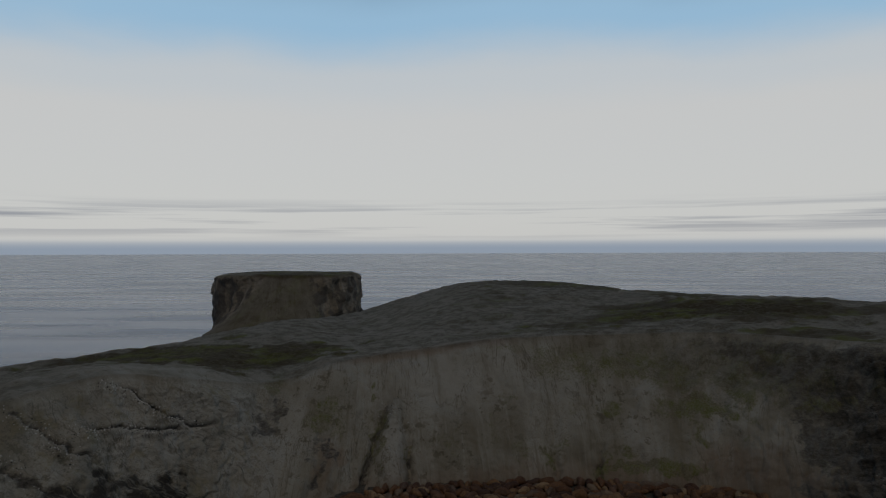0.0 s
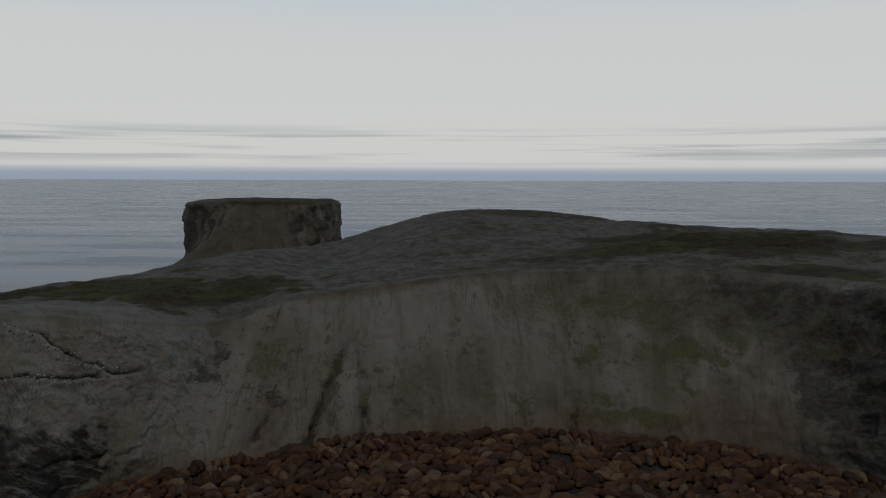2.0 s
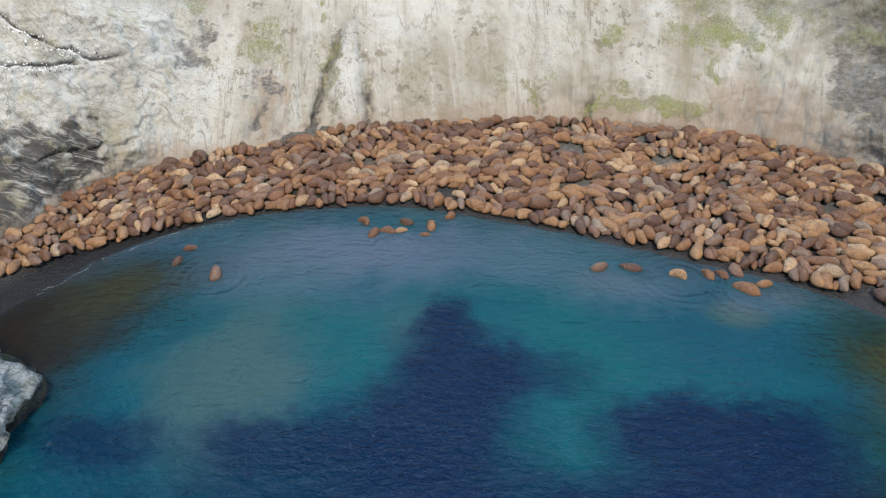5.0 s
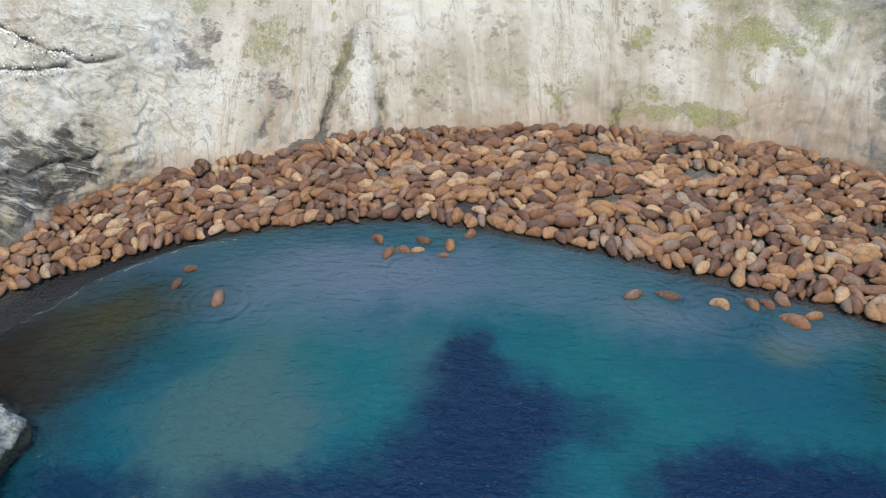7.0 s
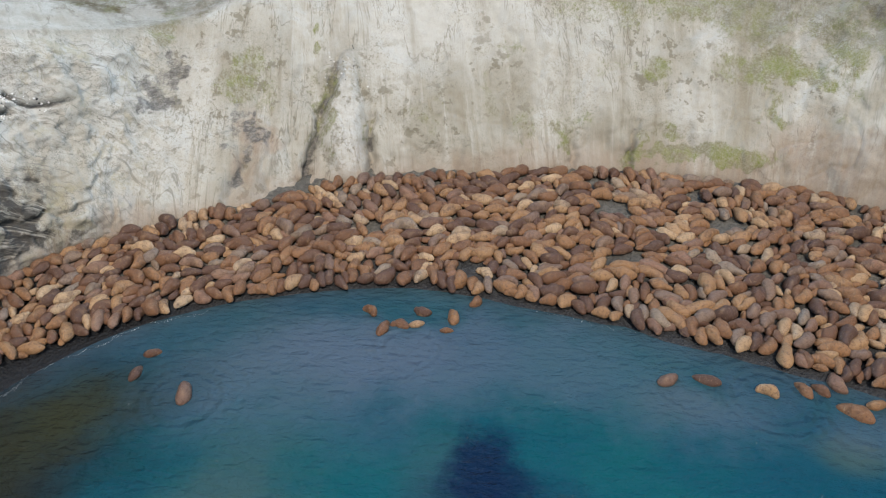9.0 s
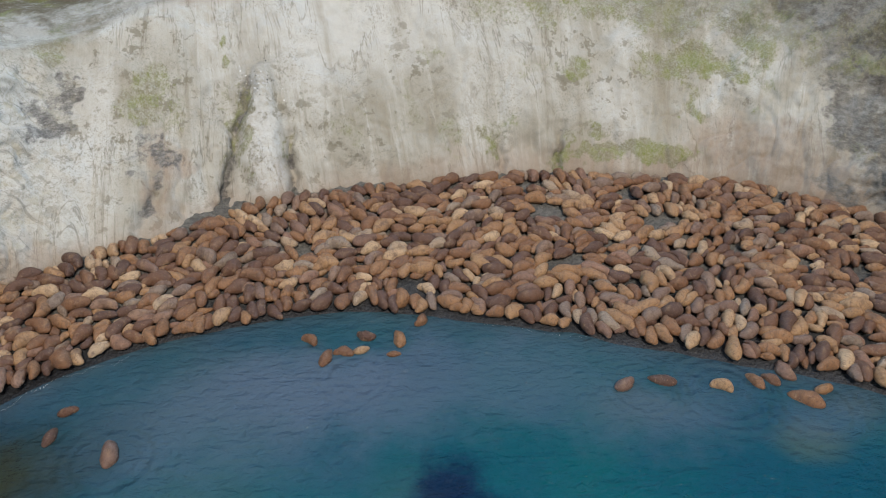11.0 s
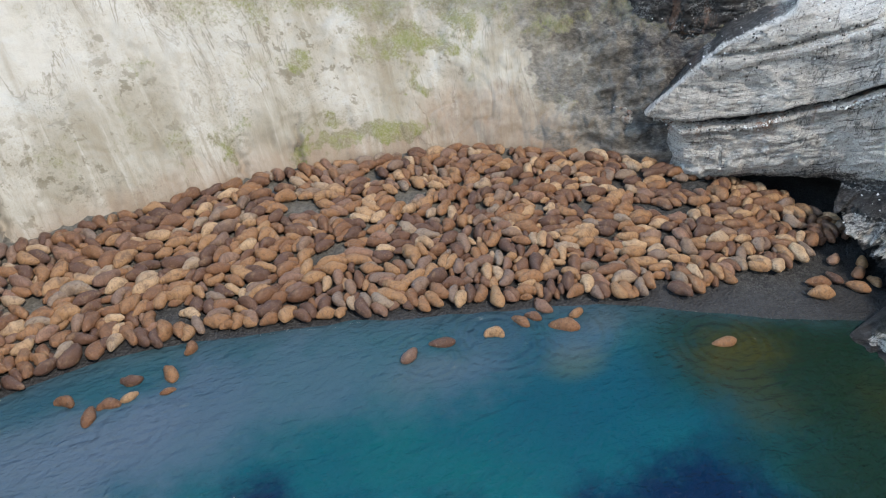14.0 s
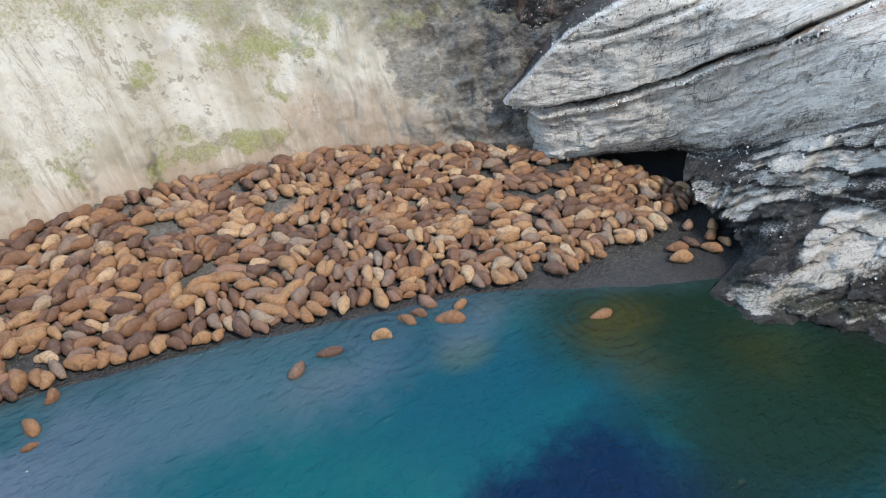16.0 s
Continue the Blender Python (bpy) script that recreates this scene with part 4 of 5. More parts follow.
def build_outcrop():
    wl = np.array(WALL, float)
    L = np.r_[0, np.cumsum(np.hypot(*np.diff(wl, axis=0).T))]
    ns, nz = 520, 300
    s = np.linspace(0, L[-1], ns)
    base = np.stack([np.interp(s, L, wl[:, 0]), np.interp(s, L, wl[:, 1])], -1)
    ker = np.ones(41) / 41
    pad = np.vstack([np.repeat(base[:1], 20, 0), base, np.repeat(base[-1:], 20, 0)])
    smooth = np.stack([np.convolve(pad[:, i], ker, "valid") for i in (0, 1)], -1)
    tan = np.gradient(smooth, axis=0)
    tan /= np.linalg.norm(tan, axis=1, keepdims=True)
    out = np.stack([tan[:, 1], -tan[:, 0]], -1)
    z = np.linspace(-2.5, 26, nz)
    S, Z = np.meshgrid(s, z, indexing="ij")
    G = np.stack([smooth[:, None, 0] + 0 * Z, smooth[:, None, 1] + 0 * Z, Z], -1)
    wob = 0.55 * fbm(np.stack([S * 0.16, 0 * S + 3, Z * 0.10], -1), 4, 0.5, 101)
    bot = np.interp(S, [0, 13, 20, 26, 30, 38, 45, 53, 66, 81], [1.5, 2.0, 2.1, 3.7, 4.6, 6.2, 10.2, 15.2, 22, 27]) + 0.5 * wob
    crack = np.interp(S, [0, 12, 17, 23, 32, 37, 42, 47, 60, 81], [8.4, 8.4, 8.6, 10.3, 14.3, 17.5, 20, 23.9, 30, 36]) + 0.18 * wob
    tip = np.interp(S, [0, 10.5, 12, 14.5, 18.6, 22, 25, 30], [8.3, 8.3, 9.3, 12.3, 17.3, 20, 22.5, 40]) + 0.8 * wob
    dipz = Z - np.interp(S, [0, 12, 17, 23, 32, 37, 42, 47, 60, 81], [6.4, 6.8, 7.2, 8.6, 12.0, 14.4, 16.8, 20.0, 26, 32]) * np.where(Z < bot, 0.72, 1.0)
    ledges = [crack + 7.5, bot - 4.2 - 0.02 * S, bot - 8.0]
    o = np.zeros_like(Z)
    inner = sstep(9.5, 13, S)
    # lower slab, leaning out towards its bottom edge; upper slab standing a little proud of the crack
    low = (Z >= bot) & (Z < crack)
    f = np.clip((Z - bot) / np.maximum(crack - bot, 0.5), 0, 1)
    slab2 = 3.3 - 1.1 * f - 1.5 * sstep(0.30, 0.0, f) * sstep(16, 24, S) * sstep(40, 34, S) - 0.7 * sstep(0.16, 0, f) - 3.4 * sstep(17.5, 13.5, S - 0.30 * (crack - Z) + 0.8 * wob)
    slab1 = 2.9 - 0.20 * (Z - crack) - 0.2 * sstep(1.0, 0.0, Z - crack)
    over = sstep(0.3, -0.5, Z - tip) * inner
    o = np.where(Z >= crack, slab1 * over + (1 - over) * (-8.0 + 0.5 * fbm(G * 0.35, 4, 0.6, 103)), slab2 * inner)
    notch = np.exp(-((Z - crack - 0.10) / 0.34) ** 2) * sstep(11.5, 13.5, S)
    o = o - 2.2 * notch + 0.55 * np.exp(-((Z - crack + 0.7) / 0.4) ** 2) * sstep(11, 14, S)
    # under the lower slab: rock foot, then the cave, then the cape that slopes into the water
    under = sstep(0.25, -0.35, Z - bot)
    on = np.interp(Z, [-1, 0.6, 1.5, 2.4, 3.2, 4.0, 5.0, 6.0], [47.8, 47.8, 47.2, 45.8, 41.0, 37.0, 35.2, 34.4])
    capeS = sstep(-1.1, 1.1, S - on + 0.7 * wob)
    cave = sstep(22, 26, S) * (1 - capeS)
    zt = np.minimum(6.0, bot - 2.2)
    t = np.clip((bot - Z) / (bot - zt), 0, 1)
    tq = t * 4.0 + 0.2 * fbm(np.stack([S * 0.13, 0 * S, Z * 0.08], -1), 3, 0.5, 105)
    stair = np.clip((np.floor(tq) + sstep(0.30, 0.95, tq % 1.0)) / 4.0, 0, 1)
    knob = np.interp(Z, [-2.5, 0, 0.8, 1.6, 2.6, 3.4, 4.2, 6.0], [17.6, 17.2, 15.4, 12.6, 10.4, 10.6, 9.8, 8.8])
    slope = np.interp(Z, [-2.5, 0, 3.0, 3.6, 6.0], [18.6, 18.2, 14.6, 12.6, 9.8])
    far_ = sstep(48.2, 51, S)
    cape = np.where(Z < zt, knob * (1 - far_) + slope * far_, 2.9 + 6.2 * (0.7 * t + 0.3 * stair))
    cape = cape * np.interp(S, [36, 49, 53, 58, 61, 81], [1, 1, 1, 0.82, 0.70, 0.62]) + 0.8 * fbm(G * 0.25, 4, 0.6, 107) + 1.7 * blocks(np.stack([S * 0.24, 0 * S + 0.5, dipz * 0.36], -1), 108) + 0.8 * blocks(np.stack([S * 0.55, 0 * S + 0.5, dipz * 0.8], -1), 109)
    foot = 1.0 * inner
    ulow = foot * (1 - cave) - 13.0 * cave * (1 - capeS)
    ulow = ulow * (1 - capeS) + cape * capeS
    o = o * (1 - under) + ulow * under
    for k, lz in enumerate(ledges):
        sel = sstep(36, 40, S) if k else 1.0
        o = o - 0.9 * np.exp(-((Z - lz) / 0.28) ** 2) * sel + 0.35 * np.exp(-((Z - lz + 0.7) / 0.4) ** 2) * sel
    # thin bedding, blocks and joints
    lay = np.stack([S * 0.16, dipz * 0 + 7, dipz * 0.9 + 0.5 * wob], -1)
    o = o + 0.20 * fbm(lay, 4, 0.6, 111) + (0.3 + 0.3 * under) * fbm(np.stack([S * 0.3, 0 * S, Z * 0.3], -1), 4, 0.55, 113)
    blk = vnoise(np.stack([np.floor(S / 3.1 + 0.35 * np.floor(dipz / 2.4)), 0 * S, np.floor(dipz / 2.4)], -1) + 0.01, 117) - 0.5
    calm = 1 - 0.72 * (1 - under)
    o = o + calm * (0.5 * blk + 0.9 * blocks(np.stack([S * 0.26, 0 * S + 0.5, dipz * 0.55 + 0.4 * wob], -1), 118) + 0.5 * ridged(np.stack([S * 0.35, 0 * S, dipz * 0.6], -1), 4, 0.55, 116)) + 0.34 * blocks(np.stack([S * 0.9, 0 * S + 0.5, dipz * 1.7], -1), 121) + (0.12 + 0.3 * under) * fbm(np.stack([S * 0.9, 0 * S, Z * 0.9], -1), 4, 0.6, 123)
    fade = sstep(0, 9, S)
    o = o * fade - 11.0 * (1 - fade) - 9.0 * sstep(21.5, 25.5, Z)
    P = np.concatenate([(smooth[:, None] + out[:, None] * o[..., None]), Z[..., None] + 0.15 * fbm(G * 0.4, 3, 0.5, 119)[..., None]], -1)
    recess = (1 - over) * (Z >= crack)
    # mostly painted shade: recess, cave, crack, slab underside, stair risers, cape undercut
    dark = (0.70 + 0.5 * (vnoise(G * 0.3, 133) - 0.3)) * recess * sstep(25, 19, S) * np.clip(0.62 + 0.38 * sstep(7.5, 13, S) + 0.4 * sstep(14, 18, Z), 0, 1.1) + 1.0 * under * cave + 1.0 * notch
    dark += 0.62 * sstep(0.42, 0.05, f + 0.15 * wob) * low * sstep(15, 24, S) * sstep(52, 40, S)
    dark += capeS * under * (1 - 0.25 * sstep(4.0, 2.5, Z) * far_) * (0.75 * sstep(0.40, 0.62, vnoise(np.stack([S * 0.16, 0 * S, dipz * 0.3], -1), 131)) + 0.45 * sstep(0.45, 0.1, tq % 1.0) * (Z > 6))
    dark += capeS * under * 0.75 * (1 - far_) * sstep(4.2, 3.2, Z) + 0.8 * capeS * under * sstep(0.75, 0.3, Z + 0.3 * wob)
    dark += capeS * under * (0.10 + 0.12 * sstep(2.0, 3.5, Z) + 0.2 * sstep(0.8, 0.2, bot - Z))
    # the slab's sky-lit side edge, painted darker
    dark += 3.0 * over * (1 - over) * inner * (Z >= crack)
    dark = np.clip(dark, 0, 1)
    shelf = sum(np.exp(-((Z - lz + 0.45) / 0.28) ** 2) for lz in [crack] + ledges)
    pale = np.clip(0.75 * shelf * sstep(0.42, 0.62, vnoise(np.stack([S * 1.6, 0 * S, Z * 1.2], -1), 137)), 0, 1) + 0.35 * sstep(0.55, 0.7, vnoise(G * 0.3, 141)) * (1 - under)
    rust = np.clip(np.exp(-(np.clip(crack - 0.6 - Z, 0, 9) / 1.4)) * (Z < crack) * sstep(0.5, 0.7, vnoise(np.stack([S * 0.8, 0 * S, 0 * S], -1), 143)) + 0.5 * recess * sstep(0.5, 0.7, vnoise(G * 0.5, 145)), 0, 1)
    moss = np.clip(capeS * under * far_ * sstep(0.6, 1.2, Z) * sstep(2.6, 1.6, Z) * 0.3 + 0.9 * recess * sstep(0.55, 0.68, vnoise(G * 0.28, 151)) * sstep(8, 4, S), 0, 1)
    wet = np.clip(capeS * under * sstep(3.5, 1.0, Z), 0, 1)
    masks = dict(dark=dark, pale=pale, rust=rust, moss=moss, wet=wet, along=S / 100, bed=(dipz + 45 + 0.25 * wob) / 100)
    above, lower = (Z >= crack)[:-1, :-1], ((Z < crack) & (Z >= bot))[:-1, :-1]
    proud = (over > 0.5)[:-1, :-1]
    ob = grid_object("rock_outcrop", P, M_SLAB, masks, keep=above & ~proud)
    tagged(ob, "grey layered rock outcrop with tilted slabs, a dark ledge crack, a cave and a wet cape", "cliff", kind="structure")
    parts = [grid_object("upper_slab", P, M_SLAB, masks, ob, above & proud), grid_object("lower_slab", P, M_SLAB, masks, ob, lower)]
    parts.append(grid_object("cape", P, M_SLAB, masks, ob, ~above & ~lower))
    parts[2]["label"] = "dark wet stepped rock under the slabs, with a cave"
    return [ob] + parts


# ---------------------------------------------------------------- lone forms
def build_mesa():
    """Flat-topped rock table with a grassy ramp in the middle of its near face."""
    nth, nv = 260, 70
    th = np.linspace(0, 2 * math.pi, nth)
    a, b, cx, cy = 30.0, 24.0, -81.0, 301.0
    r = (np.abs(np.cos(th) / a) ** 3.2 + np.abs(np.sin(th) / b) ** 3.2) ** (-1 / 3.2)
    v = np.concatenate([np.linspace(0, 1, 46), 1 + np.linspace(0, 1, nv - 45)[1:]])
    up = np.minimum(v, 1.0)[None]
    ramp = np.exp(-(np.abs(th[:, None] - 1.57 * math.pi + 0.35 * (1 - up)) / (0.38 + 0.45 * (1 - up))) ** 4)
    spread = np.where(v[None] <= 1, 1 + (0.04 + 1.05 * ramp) * (1 - up) ** 1.1, 1 - (v[None] - 1) * 0.999)
    P = np.zeros((nth, nv, 3))
    P[..., 0], P[..., 1] = cx + r[:, None] * spread * np.cos(th)[:, None], cy + r[:, None] * spread * np.sin(th)[:, None]
    P[..., 2] = -2 + 31.3 * up + 0.5 * np.maximum(v - 1, 0)[None] - 0.7 * np.exp(-((v - 1) / 0.05) ** 2)[None]
    n = normals_of(P)
    side = sstep(1.02, 0.95, v)[None] * np.ones((nth, 1))
    rock = side * sstep(0.75, 0.35, ramp + 0.12 * fbm(P * 0.15, 4, 0.6, 199))
    col = np.stack([th[:, None] * 26 + 0 * P[..., 2], 0 * P[..., 2], P[..., 2] * 0.07], -1)
    d = rock * (1.2 * ridged(col * 0.3, 4, 0.55, 201) + 1.2 * blocks(P * np.array([0.25, 0.25, 0.16]), 202) + 1.0 * fbm(P * 0.2, 4, 0.6, 203)) + (1 - rock) * 0.5 * fbm(P * 0.1, 3, 0.5, 205)
    d[-1] = d[0]
    rad = np.stack([np.cos(th), np.sin(th), 0 * th], -1)[:, None]
    Q = P + rad * (d * (0.2 + side))[..., None]
    Q[..., 2] += (1 - side) * 0.35 * fbm(P * 0.09, 3, 0.5, 207)
    dark = rock * (0.35 + 0.65 * sstep(0.40, 0.58, vnoise(P * np.array([0.45, 0.45, 0.25]), 209)))
    scree = 0.55 * (1 - rock)
    turf = (1 - side) * 0.6 * sstep(0.4, 0.6, vnoise(P * 0.06, 211))
    ob = grid_object("rock_mesa", Q, M_CLIFF, dict(fall=th[:, None] * 20 / 600 + 0 * rock, rise=P[..., 2] / 600, dark=dark * 0.62, scree=scree, turf=turf + 0.35 * (1 - rock), rust=0.35 * rock, pale=0 * rock, moss=0 * rock))
    return tagged(ob, "flat-topped sea-cliff rock table with a bare earth ramp", "rock", kind="structure")


def lump(name, centre, size, seed, material, rough=0.35, flat=0.0, dark_low=1.0):
    """A broken sea rock: a lumpy closed form, darker and wet towards the water."""
    nth, nph = 90, 60
    th, ph = np.linspace(0, 2 * math.pi, nth), np.linspace(-math.pi / 2, math.pi / 2, nph)
    T, F = np.meshgrid(th, ph, indexing="ij")
    D = np.stack([np.cos(T) * np.cos(F), np.sin(T) * np.cos(F), np.sin(F)], -1)
    rr = 1 + rough * fbm(D * 1.6 + seed, 5, 0.55, seed)
    st = D * np.array(size)
    rr = rr - 0.12 * (((st[..., 2] + 0.3 * st[..., 0]) / 1.1 % 1.0) > 0.82)
    P = st * rr[..., None]
    P[..., 2] = np.where(P[..., 2] > size[2] * (1 - flat), size[2] * (1 - flat) + 0.3 * (P[..., 2] - size[2] * (1 - flat)), P[..., 2])
    P += np.array(centre)
    z = P[..., 2]
    dark = dark_low * sstep(2.0, 0.8, z + 1.0 * fbm(P * 0.5, 3, 0.5, seed + 3))
    ob = grid_object(name, P, material, dict(dark=dark, pale=sstep(2.0, 3.2, z), rust=0 * z, moss=sstep(0.6, 1.4, z) * sstep(3.6, 2.2, z) * 0.5, wet=sstep(2, 0.4, z)))
    return ob


CLIFF = build_cliff()
build_beach()
build_sea()
OUTCROP = build_outcrop()
build_mesa()
tagged(lump("sea_rock", (-35.7, 47.4, 0.0), (7.4, 8.2, 7.3), 5, M_LEFT, 0.3, 0.35), "pale sea rock with a dark weedy waterline at the cove mouth", "rock")


# ---------------------------------------------------------------- plain rounded forms in place of the walruses that crowd the beach
def walrus_form_mesh(name, length, width, height, bend, seed):
    """A long smooth walrus stand-in, bent like a bean, blunt at one end and tapered at the other, flat underneath."""
    n, m = 18, 14
    rng = random.Random(seed)
    bm = bmesh.new()
    rings = []
    fat = rng.uniform(0.36, 0.56)
    ph = [rng.uniform(0, 6.28) for _ in range(4)]
    crease, blunt = rng.uniform(0.0, 0.16), rng.uniform(0.0, 0.20)
    for i in range(n + 1):
        t = 0.5 - 0.5 * math.cos(math.pi * i / n)
        a = bend * (t - 0.5)
        cx = (math.sin(a) / bend if abs(bend) > 0.05 else (t - 0.5)) * length
        cy = ((1 - math.cos(a)) / bend if abs(bend) > 0.05 else 0) * length
        p = max(0.0, 1 - abs(2 * t - 1) ** 2.4) ** 0.50 * (0.86 + 0.14 * math.exp(-((t - fat) / 0.30) ** 2)) * (1.0 - blunt * t)
        p *= 1 - crease * math.exp(-((t - 0.76) / 0.05) ** 2)
        p *= 1 + 0.05 * math.sin(8 * t + ph[0]) + 0.03 * math.sin(15 * t + ph[1])
        ring = []
        for j in range(m):
            f = 2 * math.pi * j / m
            y, z = math.cos(f), math.sin(f)
            rr = p * (1 + 0.09 * math.sin(2 * f + ph[2] + 5 * t) + 0.05 * math.sin(3 * f + ph[3] - 9 * t))
            zz = z * height * (0.62 if z > 0 else 0.38) * rr
            yy = y * width * 0.5 * rr
            ring.append(bm.verts.new((cx - math.sin(a) * yy, cy + math.cos(a) * yy, zz + height * 0.34)))
        rings.append(ring)
    for i in range(n):
        for j in range(m):
            bm.faces.new((rings[i][j], rings[i][(j + 1) % m], rings[i + 1][(j + 1) % m], rings[i + 1][j]))
    bmesh.ops.remove_doubles(bm, verts=bm.verts, dist=0.004)
    bmesh.ops.recalc_face_normals(bm, faces=bm.faces)
    for fc in bm.faces:
        fc.smooth = True
    me = bpy.data.meshes.new(name)
    bm.to_mesh(me)
    bm.free()
    return me


WALRUS_FORMS = []
_r = random.Random(4)
for k in range(16):
    bend = (0.3, 1.1, 1.8, 2.4, -0.9, -1.6, 0.5, -2.2)[k % 8] + _r.uniform(-0.15, 0.15)
    WALRUS_FORMS.append(walrus_form_mesh("boulder", _r.uniform(2.5, 3.15), _r.uniform(1.18, 1.46), _r.uniform(1.2, 1.5), bend, k))


GAPS = [(17.8, 98, 2.0), (-8, 93.5, 1.4), (23.2, 85.2, 1.3), (33, 82, 1.0), (46, 84, 1.4), (52.3, 85.3, 1.6), (41, 75, 1.0), (2.1, 87.2, 1.7)]


def scatter():
    """Places for the walrus stand-ins: packed close over the upper beach, often side by side, none upon another's
    middle.
    """
    rng = random.Random(11)
    foot, shore = spline(FOOT, 600), spline(SHORE, 600)
    A, D, Y = np.zeros((4000, 2)), np.zeros((4000, 2)), np.zeros(4000)
    n, placed = 0, []
    edge = lambda st: np.interp(st, [1.5, 2, 3, 4, 5, 6, 7, 8, 8.4, 9, 10, 11, 12, 12.6, 13, 14, 15, 16], [0.50, 0.60, 0.88, 0.93, 0.97, 0.98, 0.97, 0.95, 0.97, 0.97, 0.96, 0.97, 0.96, 0.93, 0.86, 0.75, 0.60, 0.4])
    steps = np.linspace(0, 1, 5)[:, None]

    def gap(p, q, c, d):
        """Least distance of points on p..q from the segments c..c+d."""
        pts = (p + (q - p) * steps)[None]
        rel = pts - c[:, None]
        w = np.clip((rel * d[:, None]).sum(-1) / np.maximum((d * d).sum(-1), 1e-6)[:, None], 0, 1)
        return np.linalg.norm(rel - w[..., None] * d[:, None], axis=-1).min(1)

    for trial in range(52000):
        st = rng.uniform(1.6, 15.6)
        i = min(int(st / NST * 599), 598)
        e = float(edge(st))
        front = trial < 3000
        v = rng.uniform(e - 0.06, e) if front else rng.uniform(float(np.interp(st, [2, 4, 6, 8], [0.08, 0.05, 0.03, 0.04])), e)
        p = foot[i] + (shore[i] - foot[i]) * v
        if n and np.min(((A[:n] + 0.5 * D[:n] - p) ** 2).sum(1)) < 0.42:
            continue
        if st > 8.5 and vnoise(np.array([p[0] * 0.36, p[1] * 0.36, 0.5]), 301) > 0.74:
            continue
        if any(math.hypot(p[0] - gx, p[1] - gy) < gr for gx, gy, gr in GAPS):
            continue
        if st > 13 and p[0] > np.interp(p[1], [60, 66, 73, 82, 90], [69.5, 69, 68, 63.5, 58.5]):
            continue
        along = math.atan2(*(foot[i + 1] - foot[i])[::-1])
        across = math.atan2(*(shore[i] - foot[i])[::-1])
        yaw = across + rng.gauss(0, 0.45) if front and rng.random() < 0.8 else rng.uniform(0, 6.283)
        near = np.where(((A[:n] + 0.5 * D[:n] - p) ** 2).sum(1) < 12)[0]
        if not front and len(near) and rng.random() < 0.6:
            yaw = Y[near[np.argmin(((A[near] + 0.5 * D[near] - p) ** 2).sum(1))]] + rng.gauss(0, 0.18)
        elif not front and rng.random() < 0.4:
            yaw = along + rng.gauss(0.3, 0.4)
        sc = (rng.choice((0.82, 0.90, 0.97, 1.06)) if trial < 26000 else rng.choice((0.55, 0.64, 0.74, 0.82))) * rng.uniform(0.95, 1.06)
        sc *= float(np.interp(st, [2.5, 6.0], [0.82, 1.0]))
        u = np.array([math.cos(yaw), math.sin(yaw)])
        a, b = p - 0.72 * sc * u, p + 0.72 * sc * u
        if len(near):
            if gap(a, b, A[near], D[near]).min() < (0.78 if trial < 26000 else 0.62) * sc:
                continue
            ends = np.concatenate([A[near], A[near] + D[near]])
            w = np.clip(((ends - a) @ (b - a)) / ((b - a) @ (b - a)), 0, 1)
            if np.linalg.norm(ends - a - w[:, None] * (b - a), axis=1).min() < (0.78 if trial < 26000 else 0.62) * sc:
                continue
        A[n], D[n], Y[n] = a, b - a, yaw
        n += 1
        placed.append((st, v, p[0], p[1], FOOT_Z * (1 - v) + rng.uniform(0, 0.22), yaw + (math.pi if rng.random() < 0.5 else 0), sc, rng.randrange(16), rng.uniform(-0.10, 0.10), rng.uniform(-0.14, 0.14)))
    return placed


def form_pose(x, y, z, yaw, sc, tip, roll):
    return Matrix.Translation((x, y, z)) @ Euler((roll, tip, yaw)).to_matrix().to_4x4() @ Matrix.Scale(sc, 4)


# objects called boulder are plain shapes put in place of walruses
LABEL = "smooth rounded russet-brown form standing in for a walrus, long and bent, on the gravel beach"
PLACES = sorted(scatter(), key=lambda q: math.hypot(q[2] - 18, q[3] - 70))
for q in PLACES[:300]:
    ob = new("boulder", WALRUS_FORMS[q[7]])
    ob.matrix_world = form_pose(q[2], q[3], q[4] - 0.03, q[5], q[6], q[8], q[9])
    tagged(ob, LABEL, "boulder", "boulders on the beach")
rest_v, rest_f = [], []
for q in PLACES[300:]:
    me, m, off = WALRUS_FORMS[q[7]], form_pose(q[2], q[3], q[4] - 0.03, q[5], q[6], q[8], q[9]), len(rest_v)
    rest_v += [m @ v.co for v in me.vertices]
    rest_f += [[off + i for i in f.vertices] for f in me.polygons]
me = bpy.data.meshes.new("boulders")
me.from_pydata(rest_v, [], rest_f)
me.polygons.foreach_set("use_smooth", np.ones(len(rest_f), bool))
me.materials.append(M_WALRUS_FORMS)
tagged(new("boulders", me), "crowd of smooth rounded russet and tan forms standing in for walruses under the cliff", "boulder", kind="stuff")
for s_ in WALRUS_FORMS:
    s_.materials.append(M_WALRUS_FORM)
def beach_height(x, y):
    foot, shore = spline(FOOT, 400), spline(SHORE, 400)
    d = shore - foot
    t = np.clip(((np.array((x, y)) - foot) * d).sum(1) / (d * d).sum(1), 0, 1.2)
    i = np.argmin(np.hypot(*(foot + d * t[:, None] - (x, y)).T))
    return FOOT_Z * (1 - t[i])


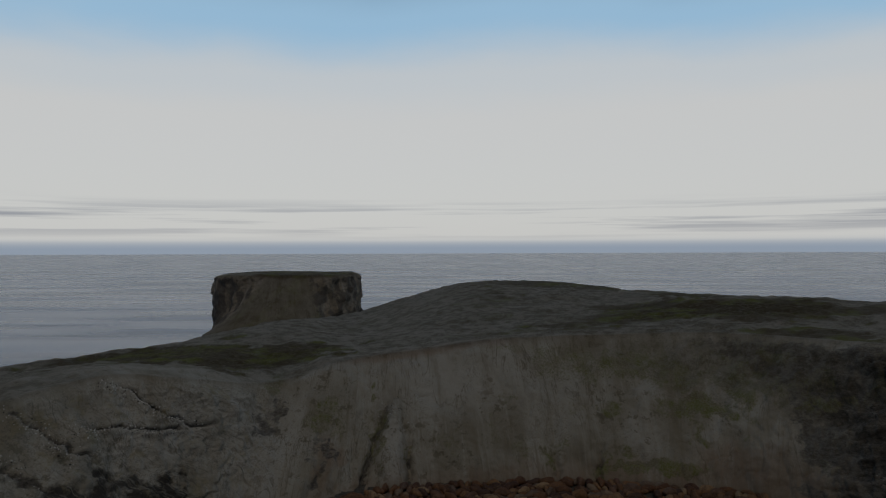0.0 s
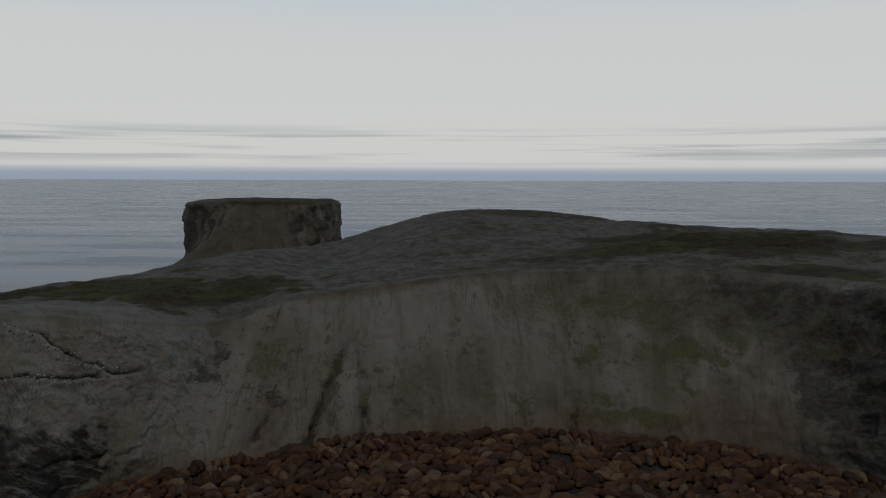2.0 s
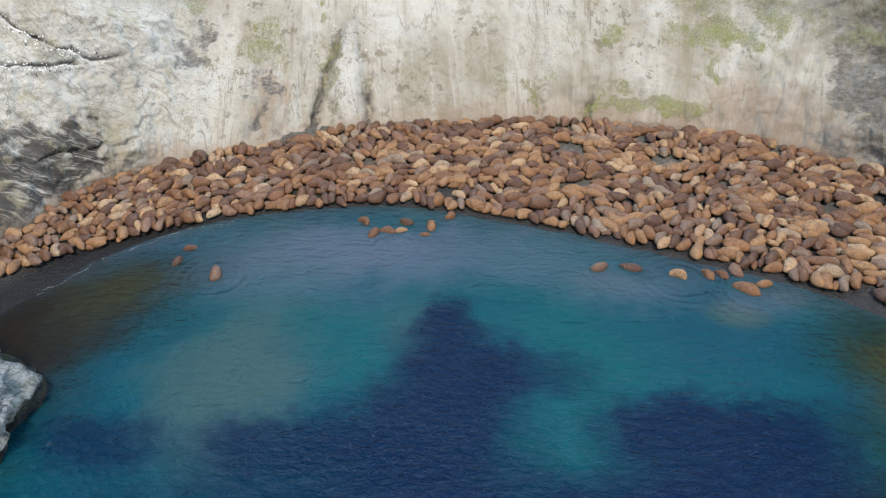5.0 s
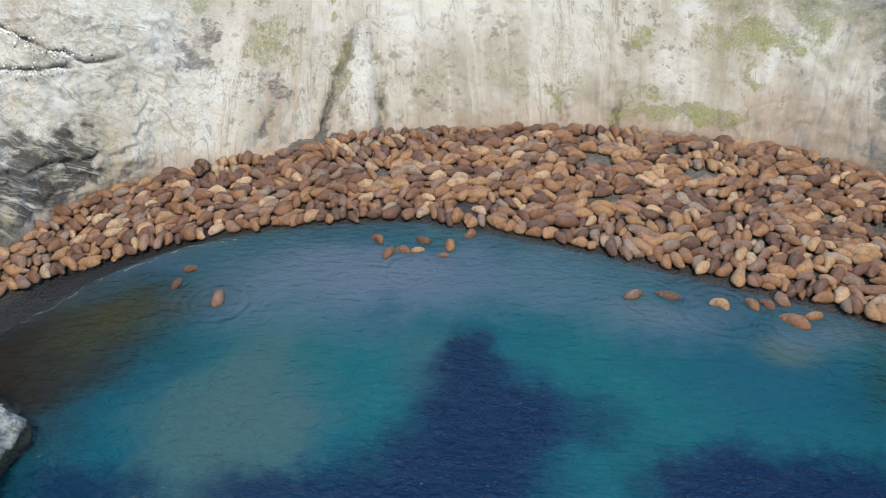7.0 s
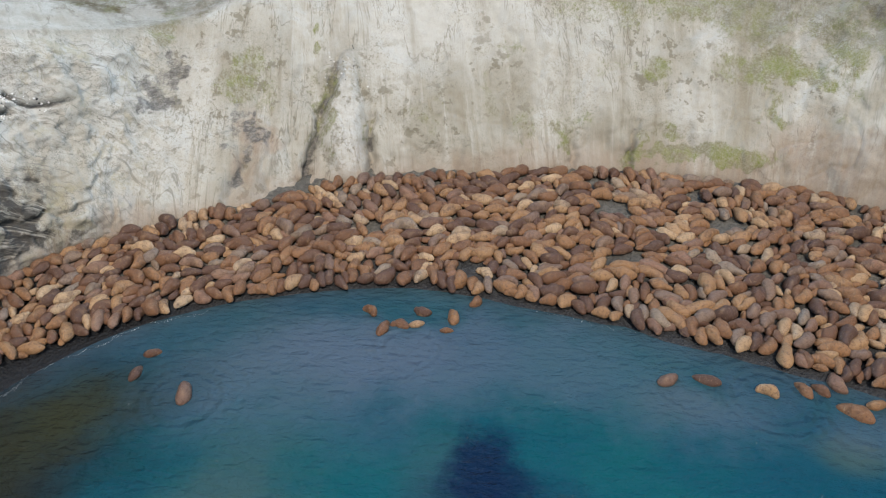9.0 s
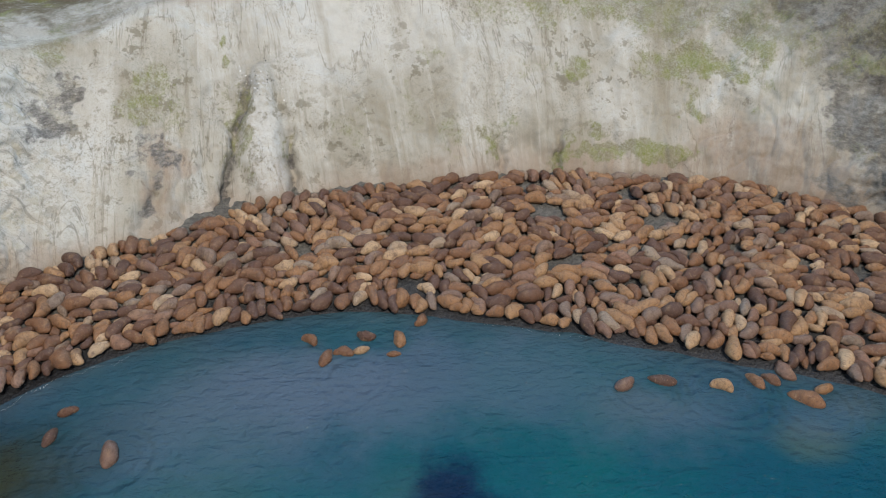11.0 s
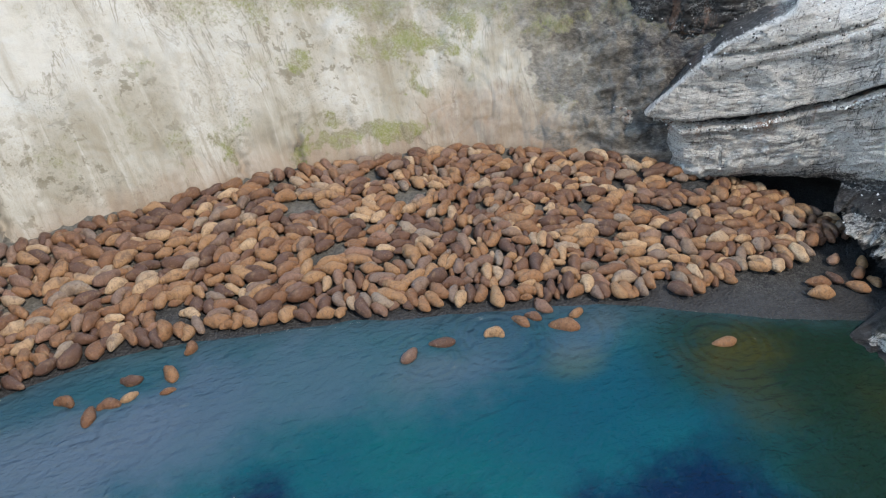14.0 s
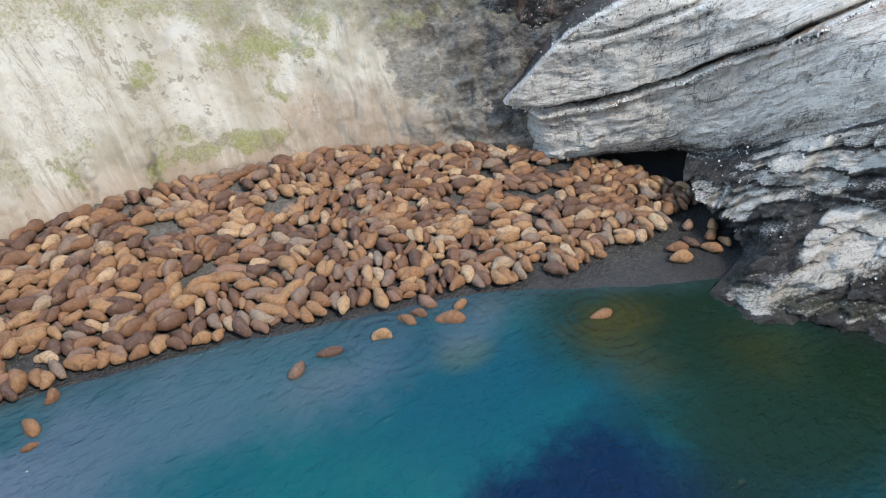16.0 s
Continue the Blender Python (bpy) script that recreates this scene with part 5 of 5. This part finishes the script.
# a small group apart, by the mouth of the cave
for x, y, yaw, sc, kk in ((56.6, 61.4, 2.55, 1.0, 6), (57.8, 62.6, 2.5, 0.95, 0), (59.9, 62.4, 1.5, 0.7, 4), (60.7, 60.3, 2.0, 0.9, 0), (62.6, 61.6, 0.4, 0.9, 6), (63.0, 60.0, 1.2, 0.7, 2), (64.6, 62.6, 0.6, 0.8, 4), (62.4, 64.2, 0.3, 0.8, 1)):
    ob = new("boulder", WALRUS_FORMS[kk])
    ob.matrix_world = form_pose(x, y, beach_height(x, y) - 0.03, yaw, sc, 0.05, 0.05)
    tagged(ob, LABEL, "boulder", "boulders on the beach")
# stand-ins for the walruses out in the shallows
for x, y, yaw, sc, kk in ((-7.0, 81.2, 2.4, 0.72, 3), (-5.7, 78.8, 1.2, 0.85, 0), (-4.2, 79.4, 2.9, 0.72, 2), (-2.7, 79.4, 0.3, 0.55, 1), (-2.3, 81.1, 2.8, 0.66, 5), (0.6, 80.5, 1.65, 0.85, 6), (0.0, 78.7, 0.0, 0.5, 0), (2.8, 82.8, 1.1, 0.72, 3),
                         (18.5, 73.1, 0.5, 0.80, 1), (21.7, 73.2, 2.8, 0.80, 4), (26.4, 72.2, 2.6, 0.80, 3), (29.4, 72.4, 1.9, 0.78, 0), (30.8, 72.4, 2.2, 0.66, 6), (32.3, 73.2, 1.7, 0.85, 5), (32.5, 70.0, 2.5, 1.12, 0), (34.6, 70.9, 0.2, 0.72, 6),
                         (43.5, 61.4, 2.9, 0.8, 4), (-25.0, 74.7, 0.4, 0.6, 6), (-25.5, 72.3, 1.4, 0.72, 0), (-20.8, 70.2, 1.7, 1.0, 6)):
    ob = new("boulder", WALRUS_FORMS[kk])
    ob.matrix_world = form_pose(x, y, -0.42 * sc, yaw, sc, 0.05, 0.05)
    tagged(ob, "wet rounded brown form standing in for a walrus in the shallow water", "boulder", "boulders in the shallows")


# ---------------------------------------------------------------- specks in place of seabirds and droppings along the ledges
def spots(name, places, label, seed, size=(0.06, 0.15)):
    rng = random.Random(seed)
    vs, fs = [], []
    for p, n in places:
        n = Vector(n).normalized()
        a = n.orthogonal().normalized()
        a.rotate(Matrix.Rotation(rng.uniform(0, 6.28), 3, n))
        bb = n.cross(a)
        r, off = rng.uniform(*size), len(vs)
        for k in range(6):
            f = k * math.pi / 3
            vs.append(Vector(p) + r * (a * math.cos(f) * rng.uniform(0.7, 1.3) + bb * math.sin(f) * rng.uniform(0.6, 1.2)) - n * 0.12)
        vs.append(Vector(p) + n * r * (0.35 if name == "foam" else 0.9))
        fs += [[off + k, off + (k + 1) % 6, off + 6] for k in range(6)]
    me = bpy.data.meshes.new(name)
    me.from_pydata(vs, [], fs)
    k = Nodes("bird_speck_foam")
    me.materials.append(k.done(k.mix(k.rng(k.geo.outputs["Random Per Island"], 0.5, 0.75) if name != "foam" else 0.0, (0.78, 0.77, 0.75), (0.06, 0.058, 0.055)), 0.9, None, 0.2))
    return tagged(new(name, me), label, "foam" if name == "foam" else "droppings", kind="stuff")


def ledge_places(ob, pick, count, seed):
    """Points of a rock face where pick(co, normal) gives a likelihood, taken by chance."""
    me = ob.data
    co = np.zeros(len(me.vertices) * 3); me.vertices.foreach_get("co", co); co = co.reshape(-1, 3)
    no = np.zeros(len(me.vertices) * 3); me.vertices.foreach_get("normal", no); no = no.reshape(-1, 3)
    w = np.clip(pick(co, no), 0, None)
    rs = np.random.RandomState(seed)
    idx = rs.choice(len(co), count, replace=False, p=w / w.sum())
    return [(co[i] + rs.normal(0, 0.06, 3), no[i] * (1 if no[i][2] > -0.2 else -1)) for i in idx]


wl = np.array(WALL, float)
wl_s = np.r_[0, np.cumsum(np.hypot(*np.diff(wl, axis=0).T))]


def outcrop_pick(co, no):
    d = np.hypot(co[:, None, 0] - wl[None, :, 0], co[:, None, 1] - wl[None, :, 1])
    a = np.exp(-d / 4.0)
    s = (a * wl_s).sum(1) / a.sum(1)
    crack = np.interp(s, [0, 12, 17, 23, 32, 37, 42, 47, 60, 81], [8.4, 8.4, 8.6, 10.3, 14.3, 17.5, 20, 23.9, 30, 36])
    bot = np.interp(s, [0, 13, 20, 26, 30, 38, 45, 53, 66, 81], [1.5, 2.0, 2.1, 3.7, 4.6, 6.2, 10.2, 15.2, 22, 27])
    up = sstep(0.25, 0.8, np.abs(no[:, 2]))
    on = 14 * np.exp(-((co[:, 2] - crack + 0.35) / 0.22) ** 2) * (s > 13) + 2.5 * np.exp(-((co[:, 2] - bot + 0.8) / 0.6) ** 2) * (s > 37)
    on = on + 1.2 * up * (s > 37) * (co[:, 2] > 3.0) * (co[:, 2] < bot) + 1.5 * up * (co[:, 2] > crack + 4) * (s > 8) * (s < 34)
    return on + 1e-6


def left_pick(co, no):
    out = np.zeros(len(co)) + 1e-9
    for x0, x1, za, zb in LEFT_LEDGES[:4]:
        zl = za + (zb - za) * (co[:, 0] - x0) / (x1 - x0)
        out += np.exp(-((co[:, 2] - zl + 0.2) / 0.45) ** 2) * (co[:, 0] > x0 - 3) * (co[:, 0] < x1) * (co[:, 1] < 97) * (co[:, 1] > 70)
    out += 0.25 * np.exp(-(((co[:, 0] + 12.6) / 1.8) ** 2 + ((co[:, 2] - 12.6) / 1.2) ** 2)) * (co[:, 1] < 120)
    return out


# white and dark specks put where seabirds line the ledges
spots("bird_specks", ledge_places(CLIFF, left_pick, 1100, 3), "white and dark specks standing in for seabirds and droppings along ledges of the pale cliff", 8)
spots("bird_specks", sum((ledge_places(o_, outcrop_pick, n_, 5) for o_, n_ in zip(OUTCROP, (260, 800, 1000, 560))), []), "white and dark specks standing in for seabirds and droppings along ledges of the grey outcrop", 9)


# ---------------------------------------------------------------- a thin line of foam where the water laps
def foam_line():
    rng = random.Random(21)
    shore = spline(SHORE, 900)
    places = []
    for lo, hi, n in ((2.0, 4.7, 1100), (8.3, 9.3, 120), (12.6, 14.2, 120)):
        for _ in range(n):
            i = int(rng.uniform(lo, hi) / NST * 899)
            drift = 0.25 * math.sin(i * 0.11) + 0.15 * math.sin(i * 0.37)
            x, y = shore[i]
            places.append(((x + rng.gauss(0.15, 0.08) + drift * 0.6, y - 0.25 + rng.gauss(0, 0.08) - drift, -0.02), (0, 0, 1)))
    return places


spots("foam", foam_line(), "thin broken line of white foam along the shingle", 22, (0.05, 0.12))
